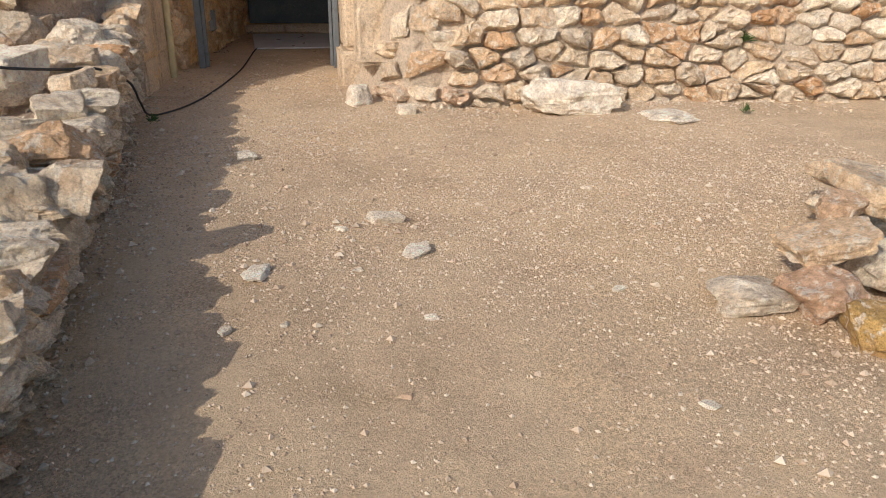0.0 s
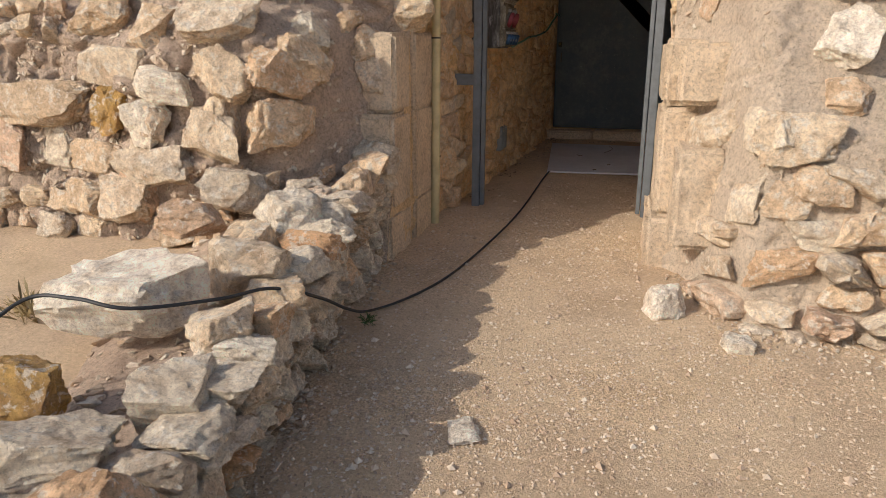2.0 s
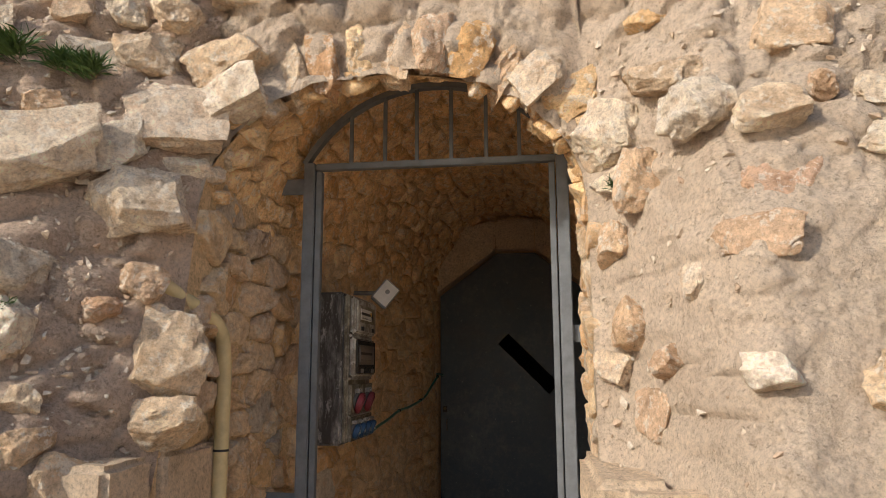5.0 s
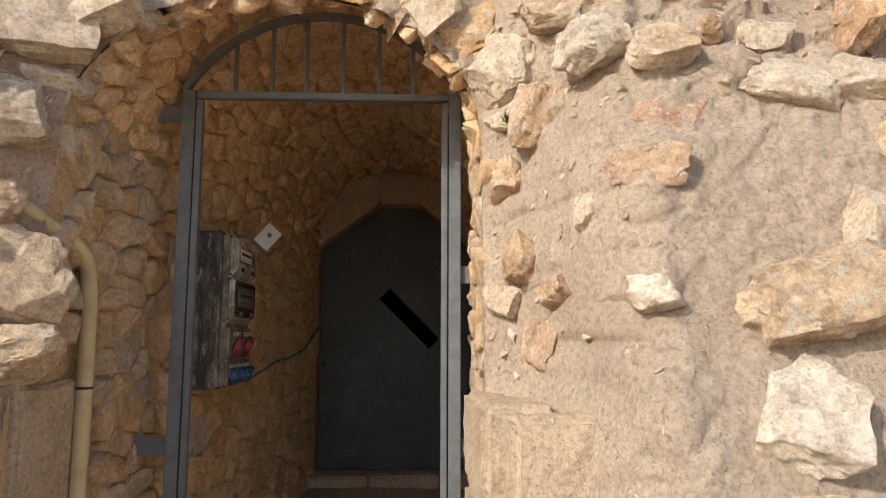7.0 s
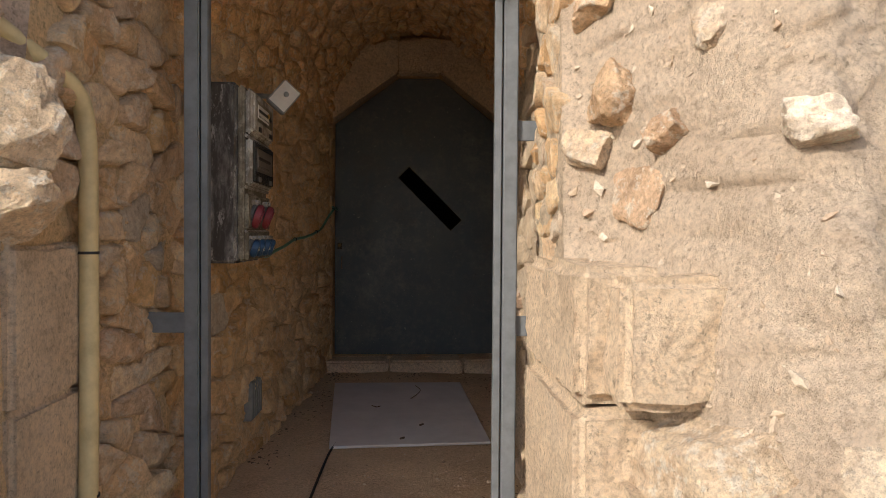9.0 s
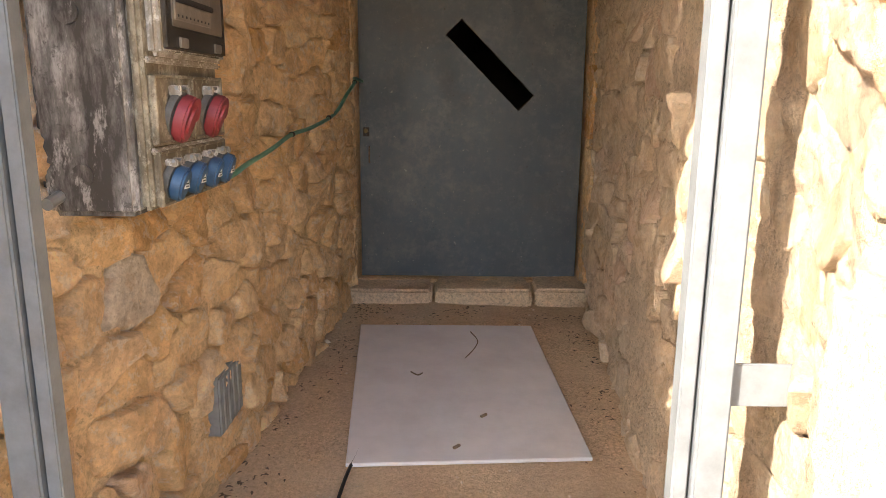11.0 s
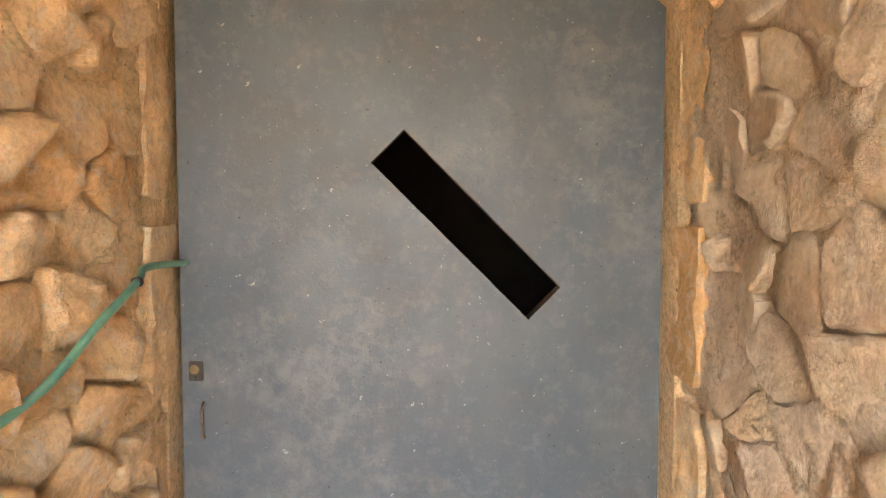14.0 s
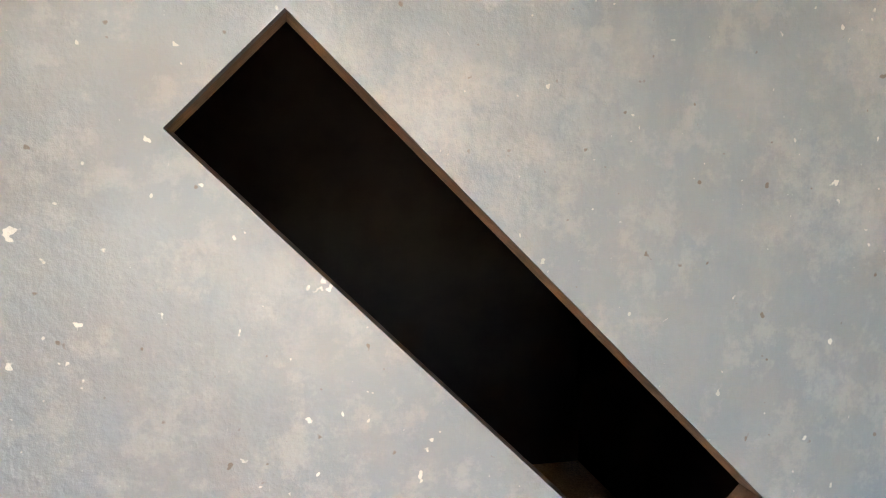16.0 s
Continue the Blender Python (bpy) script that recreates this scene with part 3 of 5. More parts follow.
def vault_point(v, a):
    x0 = MID - HALF * math.cos(a)
    z0 = SPRING + RISE * math.sin(a)
    y0 = front_y(x0, z0)
    y = y0 + (END - y0) * v
    l, r, top = lerp(XL, y), lerp(XR, y), lerp(TOP, y)
    p = Vector(((l + r) / 2 - (r - l) / 2 * math.cos(a), y, SPRING + (top - SPRING) * math.sin(a)))
    return rough_in(p, Vector((math.cos(a), 0, -math.sin(a))), min(1, v * 12) * math.sin(a) + 0.0)


vs = [float(v) for v in np.linspace(0, 1, 240)]
zs_in = [float(v) for v in np.linspace(0.6, SPRING, 145)]
wall_passage_left = sheet("wall_passage_left", side_left, vs, zs_in, plaster_gold)
tagged(wall_passage_left, "golden rubble passage wall with flush mortar", "wall", kind="structure")
wall_passage_right = sheet("wall_passage_right", side_right, vs, zs_in, plaster_sand)
tagged(wall_passage_right, "pale beige rubble passage wall, partly plastered", "wall", kind="structure")


def joined(pieces):
    verts, faces = [], []
    for me, m in pieces:
        k = len(verts)
        verts += [tuple(m @ v.co) for v in me.vertices]
        faces += [tuple(k + i for i in p.vertices) for p in me.polygons]
    return verts, faces


def stone_matrix(place, out, w, h, d, turn=0.0):
    out = Vector(out).normalized()
    along = Vector((0, 0, 1)).cross(out)
    along = along.normalized() if along.length > 0.01 else Vector((0, 1, 0))
    up = out.cross(along)
    c, s = math.cos(radians(turn)), math.sin(radians(turn))
    m = Matrix(((along * c + up * s) * w, (up * c - along * s) * h, out * d)).transposed().to_4x4()
    m.translation = place
    return m


arcs = [float(v) for v in np.linspace(0, math.pi, 90)]
vault_verts = [tuple(vault_point(v, a)) for a in arcs for v in vs]
w = len(vs)
vault_faces = [(j * w + i, j * w + i + 1, (j + 1) * w + i + 1, (j + 1) * w + i) for j in range(len(arcs) - 1) for i in range(w - 1)]


def vault_surface(y, g, h):
    """The vault's face at y along the passage and g round the arch, h out of it."""
    a = g / 0.72
    l, r, top = lerp(XL, y), lerp(XR, y), lerp(TOP, y)
    out = Vector((math.cos(a), 0, -math.sin(a)))
    p = Vector(((l + r) / 2 - (r - l) / 2 * math.cos(a), y, SPRING + (top - SPRING) * math.sin(a)))
    return tuple(swell(p, out, math.sin(a)) + out * h)


all_verts, all_faces, slots = list(vault_verts), list(vault_faces), [0] * len(vault_faces)
for k, (centre, poly) in enumerate(cells_of(5.98, 9.3, 0.02, 2.24, 0.16, 0.11, 71)):
    sv, sf = cell_stone(centre, poly, vault_surface, 0.012 + 0.012 * (k % 3), 0.005, 900 + k)
    all_faces += [tuple(i + len(all_verts) for i in f) for f in sf]
    all_verts += sv
    slots += [1] * len(sf)
ceiling = mesh_object("ceiling", all_verts, all_faces, plaster_gold)
ceiling.data.materials.append(vault_stone)
ceiling.data.polygons.foreach_set("material_index", slots)
tagged(ceiling, "rough barrel vault of golden rubble", "ceiling", kind="structure")

# rear of the masonry, closing it all round
bm = bmesh.new()
outline = [(4.72, -0.2), (4.74, 0.5), (4.80, 1.3), (4.87, 1.85), (5.2, 2.27), (5.46, 2.8), (5.66, 3.3), (6.06, 4.83), (12.5, 4.83), (12.5, -0.2)]
ends = [[bm.verts.new((x, y, z)) for y, z in outline] for x in (-7.0, 7.0)]
for e in ends:
    bm.faces.new(e)
for a in range(7, 9):
    bm.faces.new((ends[0][a], ends[0][a + 1], ends[1][a + 1], ends[1][a]))
wall_rear = part("wall_rear", bm, plaster)
tagged(wall_rear, "back and top of the thick rubble wall", "wall", kind="structure")

# room behind the door, its darkness painted on the walls
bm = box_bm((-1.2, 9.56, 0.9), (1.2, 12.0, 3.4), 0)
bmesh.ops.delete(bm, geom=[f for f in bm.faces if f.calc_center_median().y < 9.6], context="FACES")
room = part("room_behind_door", bm, room_shade)
tagged(room, "room behind the steel door, its darkness painted in near-black brown", "room", kind="structure")

# end wall over and beside the door
DOOR = [(-0.72, 1.02), (0.52, 1.02), (0.52, 2.77), (0.08, 3.12), (-0.24, 3.12), (-0.72, 2.77)]


def fill_bm(outer, inner, y0, y1):
    """A plate between y0 and y1 with the outline outer (x, z) and a hole inner."""
    bm = bmesh.new()
    for loop in (outer, inner):
        vs_ = [bm.verts.new((x, y0, z)) for x, z in loop]
        for a in range(len(vs_)):
            bm.edges.new((vs_[a], vs_[(a + 1) % len(vs_)]))
    bmesh.ops.triangle_fill(bm, use_beauty=True, use_dissolve=False, edges=bm.edges)
    made = bmesh.ops.extrude_face_region(bm, geom=list(bm.faces))
    for v in made["geom"]:
        if isinstance(v, bmesh.types.BMVert):
            v.co.y = y1
    return bm


hole = [(x + (0.01 if x > 0 else -0.01), z) for x, z in DOOR]
wall_end = part("wall_passage_end", fill_bm([(-1.3, 0.6), (1.0, 0.6), (1.0, 3.8), (-1.3, 3.8)], hole, 9.34, 9.57), plaster_gold)
tagged(wall_end, "golden mortar end wall round the steel door", "wall", kind="structure")

# ---- blue steel door ----
c0, along, across = Vector((0.004, 2.209)), Vector((0.7071, -0.7071)), Vector((0.7071, 0.7071))
SLOT = [tuple(c0 + along * a * 0.285 + across * b * 0.059) for a, b in ((-1, 1), (1, 1), (1, -1), (-1, -1))]
door = empty("door_1", (-0.1, 9.42, 1.02), "closed blue-grey sheet-steel door with a diagonal slot", "door")
tagged(door, kind="structure")
leaf = part("door_leaf", fill_bm([(x * 0.99 - 0.001, z + (0.006 if z < 2 else -0.004)) for x, z in DOOR], SLOT, 9.40, 9.425), door_blue, door)
bm = bmesh.new()
for a in range(4):
    p, q = SLOT[a], SLOT[(a + 1) % 4]
    f = [bm.verts.new((x, y, z)) for (x, z), y in ((p, 9.404), (q, 9.404), (q, 9.44), (p, 9.44))]
    bm.faces.new(f)
for v in bm.verts:
    d = Vector((v.co.x, v.co.z)) - c0
    v.co.x, v.co.z = c0.x + d.x * 0.994, c0.y + d.y * 0.994
part("slot_lining", bm, edge_rust, door, "bare rusty steel edges of the slot")
lock = part("lock_plate", box_bm((-0.695, 9.392, 1.822), (-0.66, 9.40, 1.872), 0.002), lock_metal, door, "small worn steel lock plate")
part("lock_cylinder", rod_bm((-0.679, 9.393, 1.853), (-0.679, 9.384, 1.853), 0.012), brass, lock)
part("keyhole", box_bm((-0.6815, 9.3815, 1.826), (-0.6765, 9.392, 1.838), 0), rubber, lock)
part("pull_handle", tube_bm([(-0.661, 9.40, 1.765), (-0.661, 9.382, 1.757), (-0.661, 9.38, 1.72), (-0.661, 9.382, 1.685), (-0.661, 9.40, 1.677)], 0.004, 8), edge_rust, door, "thin dark steel pull handle")


def block(parent, lo, hi, seed, material=None, chip=0.012, name="stone_block"):
    """A dressed block with worn, chipped edges."""
    bm = box_bm(lo, hi, 0.006 + chip, 3)
    bmesh.ops.triangulate(bm, faces=bm.faces)
    for k in range(4):
        bmesh.ops.subdivide_edges(bm, edges=[e for e in bm.edges if e.calc_length() > 0.04], cuts=1, use_grid_fill=True)
        bmesh.ops.triangulate(bm, faces=[f for f in bm.faces if len(f.verts) > 3])
    c = (Vector(lo) + Vector(hi)) / 2
    off = Vector((seed * 2.3, seed, 0))
    for v in bm.verts:
        q = v.co * 6 + off
        v.co += (c - v.co).normalized() * chip * (0.6 * noise.noise(q) + 0.6 * noise.noise(q * 2.7) + 0.45 * noise.noise(q * 6.1) + max(0, noise.noise(q * 0.8)) * 1.2)
    return part(name, bm, material or ashlar, parent, soft=True)


# door surround and threshold
surround = empty("door_surround", (-0.1, 9.3, 0.9), "worn sandstone jambs and polygonal lintel round the door", "door frame")
tagged(surround, kind="structure")
for k, (z0, z1) in enumerate(((1.0, 1.42), (1.425, 1.80), (1.805, 2.24), (2.245, 2.765))):
    block(surround, (-0.98, 9.17 + 0.02 * (k % 2), z0), (-0.715 - 0.008 * (k % 2), 9.398, z1), k, rubble_gold, 0.024)
    block(surround, (0.528 + 0.006 * (k % 2), 9.19 - 0.02 * (k % 2), z0), (0.80, 9.398, z1), 9 + k, rubble_gold, 0.024)


def slanted_block(parent, outline, y0, y1, seed):
    bm = bmesh.new()
    f = bm.faces.new([bm.verts.new((x, y0, z)) for x, z in outline])
    made = bmesh.ops.extrude_face_region(bm, geom=[f])
    for v in made["geom"]:
        if isinstance(v, bmesh.types.BMVert):
            v.co.y = y1
    bmesh.ops.recalc_face_normals(bm, faces=bm.faces)
    bmesh.ops.bevel(bm, geom=list(bm.edges), offset=0.012, segments=2, affect="EDGES")
    bmesh.ops.triangulate(bm, faces=bm.faces)
    bmesh.ops.subdivide_edges(bm, edges=[e for e in bm.edges if e.calc_length() > 0.08], cuts=2)
    bmesh.ops.triangulate(bm, faces=[f for f in bm.faces if len(f.verts) > 3])
    for v in bm.verts:
        v.co += Vector((1, 1, 1)) * 0.006 * noise.noise(v.co * 8 + Vector((seed, 0, 0)))
    return part("lintel_stone", bm, ashlar, parent, soft=True)


slanted_block(surround, [(-0.98, 2.77), (-0.72, 2.77), (-0.24, 3.12), (-0.24, 3.36), (-0.98, 3.2)], 9.19, 9.398, 1)
slanted_block(surround, [(-0.235, 3.12), (0.075, 3.12), (0.075, 3.37), (-0.235, 3.36)], 9.20, 9.398, 2)
slanted_block(surround, [(0.52, 2.77), (0.80, 2.77), (0.80, 3.2), (0.08, 3.37), (0.08, 3.12)], 9.19, 9.398, 3)
threshold = empty("threshold", (-0.1, 9.3, 0.93), "worn limestone threshold step under the door", "step")
tagged(threshold, kind="structure")
for k, (a, b) in enumerate(((-0.80, -0.30), (-0.292, 0.24), (0.248, 0.64))):
    block(threshold, (a, 9.12, 0.80), (b, 9.55, 1.018 + 0.006 * k), 20 + k, ashlar, 0.012)

# ---- gate frame ----
gate = empty("gate_frame", (-0.33, 6.45, 0.81), "grey-painted steel gate frame with a barred arched top", "gate")
for x, s, name in ((-0.87, 1, "left"), (0.215, -1, "right")):
    post = part("post", box_bm((x - 0.025, 6.425, 0.80), (x + 0.025, 6.475, 3.05), 0.004), gate_paint, gate)
    part("stop_strip", box_bm((x + s * 0.03 - 0.005 * (1 - s) if s > 0 else x - 0.055, 6.432, 0.82), (x + 0.055 if s > 0 else x - 0.03, 6.468, 3.012), 0.003), gate_paint, post)
part("top_rail", box_bm((-0.842, 6.43, 3.018), (0.188, 6.47, 3.046), 0.003), gate_paint, gate)
R, CX, CZ = 0.648, -0.3275, 2.735
arc = [(CX + R * math.sin(a), 6.45, CZ + R * math.cos(a)) for a in (radians(-61 + 122 * k / 24) for k in range(25))]
bm = bmesh.new()
rings = []
for k in range(25):
    a = radians(-61 + 122 * k / 24)
    rings.append([bm.verts.new((CX + r * math.sin(a), y, CZ + r * math.cos(a))) for r, y in ((R - 0.012, 6.43), (R + 0.012, 6.43), (R + 0.012, 6.47), (R - 0.012, 6.47))])
for a, b in zip(rings, rings[1:]):
    for i in range(4):
        bm.faces.new((a[i], a[(i + 1) % 4], b[(i + 1) % 4], b[i]))
bm.faces.new(rings[0])
bm.faces.new(rings[-1])
part("arch", bm, gate_paint, gate)
for x in (-0.69, -0.54, -0.40, -0.25, -0.10, 0.04):
    top = CZ + math.sqrt(R * R - (x - CX) ** 2) - 0.008
    part("bar", box_bm((x - 0.008, 6.442, 3.04), (x + 0.008, 6.458, top), 0.002), gate_paint, gate)
for x0, x1, z in ((-1.10, -0.893, 2.95), (-1.12, -0.893, 1.63), (0.238, 0.42, 2.95), (0.238, 0.42, 2.30), (0.238, 0.42, 1.62)):
    part("bracket", box_bm((x0, 6.446, z - 0.035), (x1, 6.454, z + 0.035), 0.002), gate_paint, gate)

# ---- electric board on the passage wall ----
BX = -0.775
board = empty("socket_box", (-0.86, 6.97, 1.82), "weathered grey distribution box with red and blue sockets", "electrical box")
part("body", box_bm((-0.985, 6.755, 1.82), (-0.80, 7.20, 2.52), 0.012, 3), box_grey, board)
cover = part("cover", box_bm((-0.80, 6.77, 1.83), (BX, 7.19, 2.51), 0.008, 2), box_pale, board, "dirty cream front cover")
for z0, z1 in ((2.335, 2.495), (2.135, 2.305)):
    upper = z0 > 2.3
    frame_ = part("window_frame", box_bm((BX, 6.79, z0 - 0.010), (BX + 0.026, 7.182, z1 + 0.008), 0.010, 3), box_rim, board, "scuffed pale flap frame")
    flap = part("flap", box_bm((BX + 0.018, 6.805, z0), (BX + 0.034, 7.172, z1), 0.008, 3), box_rim if upper else smoke, board, "pale flap" if upper else "smoked brown flap")
    part("pane", box_bm((BX + 0.032, 6.84, z0 + 0.048), (BX + 0.036, 7.142, z1 - 0.028), 0.002), box_pale if upper else pane_brown, flap, "clear pane over breakers" if upper else "dusty smoked pane")
    part("breaker_block", box_bm((BX + 0.035, 6.85, z0 + 0.062), (BX + 0.0385, 7.06, z1 - 0.045), 0.001), white_paint if upper else breaker_dim, flap, "pale breaker faces" if upper else "dim breaker faces")
    part("toggle_bar", box_bm((BX + 0.038, 6.85, z1 - 0.075), (BX + 0.044, 7.02 if upper else 7.065, z1 - 0.063), 0.002), rubber, flap, "black breaker toggles")
    for k in range(9):
        part("terminal", box_bm((BX + 0.038, 6.862 + k * 0.022, z0 + 0.068), (BX + 0.0395, 6.868 + k * 0.022, z0 + 0.073), 0), rubber, flap)
    if upper:
        part("test_button", box_bm((BX + 0.038, 7.03, z1 - 0.072), (BX + 0.043, 7.048, z1 - 0.054), 0.001), toggle_yellow, flap, "yellow test button")
        part("lever", rod_bm((BX + 0.038, 7.056, z1 - 0.060), (BX + 0.047, 7.056, z1 - 0.085), 0.005, 8), rubber, flap, "black breaker lever")
    for y in (6.87, 7.08):
        part("latch", box_bm((BX + 0.033, y, z0 + 0.010), (BX + 0.039, y + 0.045, z0 + 0.030), 0.002), rubber if upper else breaker_dim, flap)
for z in (2.318, 2.118, 1.945):
    part("band", box_bm((BX - 0.002, 6.775, z - 0.006), (BX + 0.012, 7.188, z + 0.006), 0.004, 2), box_rim, board)


def plate_bm(y0, y1, z0, z1):
    """A moulded plate with a raised rim."""
    bm = box_bm((BX, y0, z0), (BX + 0.010, y1, z1), 0.003)
    for lo, hi in (((y0, z0), (y1, z0 + 0.007)), ((y0, z1 - 0.007), (y1, z1)), ((y0, z0), (y0 + 0.007, z1)), ((y1 - 0.007, z0), (y1, z1))):
        box_bm((BX + 0.006, *lo), (BX + 0.015, *hi), 0.002, 1, bm)
    return bm


def socket(plate, y, z, r, material, catch):
    """A round hinged lid over a socket on its plate."""
    part("collar", rod_bm((BX + 0.006, y, z), (BX + 0.020, y, z - 0.004), r * 1.02, 24), collar_grey, plate, "grey socket collar", True)
    bm = rod_bm((BX + 0.018, y, z - 0.004), (BX + 0.042, y + 0.003, z - 0.012), r, 24)
    bmesh.ops.bevel(bm, geom=[e for e in bm.edges if len(e.link_faces) == 2 and e.calc_face_angle() > 1], offset=0.005, segments=2, affect="EDGES")
    part("lid", bm, material, plate, "hinged round lid", True)
    for side in (-1, 1):
        part("hinge", box_bm((BX + 0.010, y + side * r * 0.45 - 0.005, z + r * 0.75), (BX + 0.036, y + side * r * 0.45 + 0.005, z + r * 1.2), 0.003), box_rim, plate)
    part("hinge_pin", rod_bm((BX + 0.028, y - r * 0.6, z + r * 1.08), (BX + 0.028, y + r * 0.6, z + r * 1.08), 0.004, 8), metal_grey, plate)
    if catch:
        part("boss", rod_bm((BX + 0.041, y + 0.003, z - 0.011), (BX + 0.046, y + 0.004, z - 0.013), r * 0.62, 20), material, plate)
        part("catch", rod_bm((BX + 0.014, y + r * 1.22, z + 0.012), (BX + 0.036, y + r * 1.26, z + 0.008), r * 0.5, 14), material, plate, "small red catch disc", True)
    else:
        part("label", box_bm((BX + 0.041, y - r * 0.34, z - r * 0.5), (BX + 0.0445, y + r * 0.34, z), 0), white_paint, plate, "white printed label")
        for k in range(2):
            part("print_bar", box_bm((BX + 0.0442, y - r * 0.22, z - r * (0.2 + 0.16 * k) - 0.002), (BX + 0.0452, y + r * 0.22, z - r * (0.2 + 0.16 * k)), 0), rubber, plate)


for y0, y1, y in ((6.785, 6.978, 6.885), (6.985, 7.185, 7.078)):
    red_plate = part("socket_plate", plate_bm(y0, y1, 1.955, 2.092), box_pale, board, "dirty cream plate of a red socket")
    socket(red_plate, y, 2.012, 0.050, socket_red, True)
for y0, y1, ys in ((6.785, 6.982, (6.835, 6.935)), (6.987, 7.185, (7.045, 7.14))):
    blue_plate = part("socket_plate", plate_bm(y0, y1, 1.835, 1.945), box_pale, board, "dirty cream plate of blue sockets")
    for y in ys:
        socket(blue_plate, y, 1.885, 0.036, socket_blue, False)
for z in (2.4, 2.2, 2.0, 1.9):
    part("knockout", rod_bm((-0.90, 6.757, z), (-0.90, 6.751, z), 0.022, 16), box_grey, board)
part("cable_gland", rod_bm((-0.95, 6.76, 1.86), (-0.95, 6.71, 1.85), 0.012), metal_grey, board)

# floodlight over the box
lamp = empty("floodlight", (-0.86, 7.35, 2.62), "small grey floodlight tilted outwards, switched off", "lamp")
facing = stone_matrix(Vector((-0.72, 7.30, 2.565)), (0.45, -0.85, 0.12), 1, 1, 1, -40)
bm = box_bm((-0.05, -0.07, -0.02), (0.05, 0.07, 0.015), 0.006)
bmesh.ops.transform(bm, matrix=facing, verts=bm.verts)
housing = part("housing", bm, metal_grey, lamp)
bm = box_bm((-0.044, -0.062, 0.012), (0.044, 0.062, 0.018), 0.001)
bmesh.ops.transform(bm, matrix=facing, verts=bm.verts)
part("reflector", bm, white_paint, housing, "dirty white reflector face")
bm = rod_bm((0.0, 0.01, 0.018), (0.0, 0.01, 0.026), 0.012)
bmesh.ops.transform(bm, matrix=facing, verts=bm.verts)
part("screw", bm, metal_grey, housing)
part("arm", rod_bm((-0.99, 7.34, 2.58), (-0.725, 7.315, 2.57), 0.012), metal_grey, lamp)

# ---- small fittings ----
plate = empty("junction_plate", (-0.9, 7.46, 1.04), "small grey ribbed cover plate on the wall", "cover plate")
part("cover", box_bm((-0.93, 7.35, 1.05), (-0.872, 7.57, 1.235), 0.006), metal_grey, plate)
for k in range(4):
    part("rib", box_bm((-0.872, 7.38 + k * 0.045, 1.06), (-0.867, 7.395 + k * 0.045, 1.225), 0.001), metal_grey, plate)

conduit = part("conduit_pipe", tube_bm([(-1.14, 5.72, 2.45), (-1.09, 5.80, 2.40), (-1.03, 5.94, 2.32), (-1.02, 5.99, 2.2), (-1.02, 6.0, 1.95), (-1.02, 6.0, 1.5), (-1.02, 5.99, 1.1), (-1.02, 5.98, 0.78)], 0.026, 14), pipe_cream, soft=True)
tagged(conduit, "cream plastic conduit bent into the rubble wall", "pipe")
for z in (1.88, 1.2):
    part("tie", rod_bm((-1.02, 6.0, z - 0.004), (-1.02, 6.0, z + 0.004), 0.028, 14), rubber, conduit)

hose = part("conduit_hose", tube_bm([(-0.80, 7.20, 1.86), (-0.810, 7.35, 1.830), (-0.805, 7.53, 1.850), (-0.800, 7.79, 1.872), (-0.795, 8.08, 1.905), (-0.770, 8.35, 1.920), (-0.735, 8.70, 1.965), (-0.705, 8.88, 2.050), (-0.685, 9.02, 2.11), (-0.70, 9.12, 2.13), (-0.695, 9.39, 2.12)], 0.008, 10), hose_green, soft=True)
tagged(hose, "green corrugated cable hose clipped along the wall", "hose")
for p in ((-0.795, 8.08, 1.905), (-0.746, 8.6, 1.95), (-0.685, 9.02, 2.11)):
    bm = bmesh.new()
    bmesh.ops.create_cone(bm, cap_ends=True, segments=12, radius1=0.0105, radius2=0.0105, depth=0.012)
    bmesh.ops.transform(bm, matrix=pose(*p, 90, 0, -10), verts=bm.verts)
    part("clip", bm, rubber, hose, "small black cable clip")

mat = bmesh.new()
corners = ((-0.53, 7.50), (0.28, 7.56), (0.20, 8.76), (-0.64, 8.75))
low = [mat.verts.new((x, y, ramp_z(y) + 0.012)) for x, y in corners]
mat.faces.new(low)
made = bmesh.ops.extrude_face_region(mat, geom=list(mat.faces))
for v in made["geom"]:
    if isinstance(v, bmesh.types.BMVert):
        v.co.z += 0.014
bmesh.ops.recalc_face_normals(mat, faces=mat.faces)
bmesh.ops.bevel(mat, geom=list(mat.edges), offset=0.003, segments=1, affect="EDGES")
floor_board = part("floor_board", mat, board_white)
tagged(floor_board, "scuffed white board lying on the passage floor", "board")

cable = part("power_cable", tube_bm([(-2.05, 2.5, 0.86), (-1.80, 2.95, 0.90), (-1.62, 3.25, 1.03), (-1.52, 3.43, 1.14), (-1.37, 3.46, 1.15), (-1.21, 3.49, 1.125), (-1.06, 3.70, 1.095), (-0.975, 3.87, 1.08), (-0.88, 4.03, 1.0), (-0.90, 4.30, 0.86), (-0.92, 4.58, 0.745), (-0.81, 4.81, 0.738), (-0.69, 5.12, 0.765), (-0.60, 5.74, 0.795), (-0.55, 6.37, 0.822), (-0.525, 7.32, 0.872), (-0.50, 7.60, 0.885)], 0.006, 8), rubber, soft=True)
tagged(cable, "black power cable trailing over wall and ground", "cable")

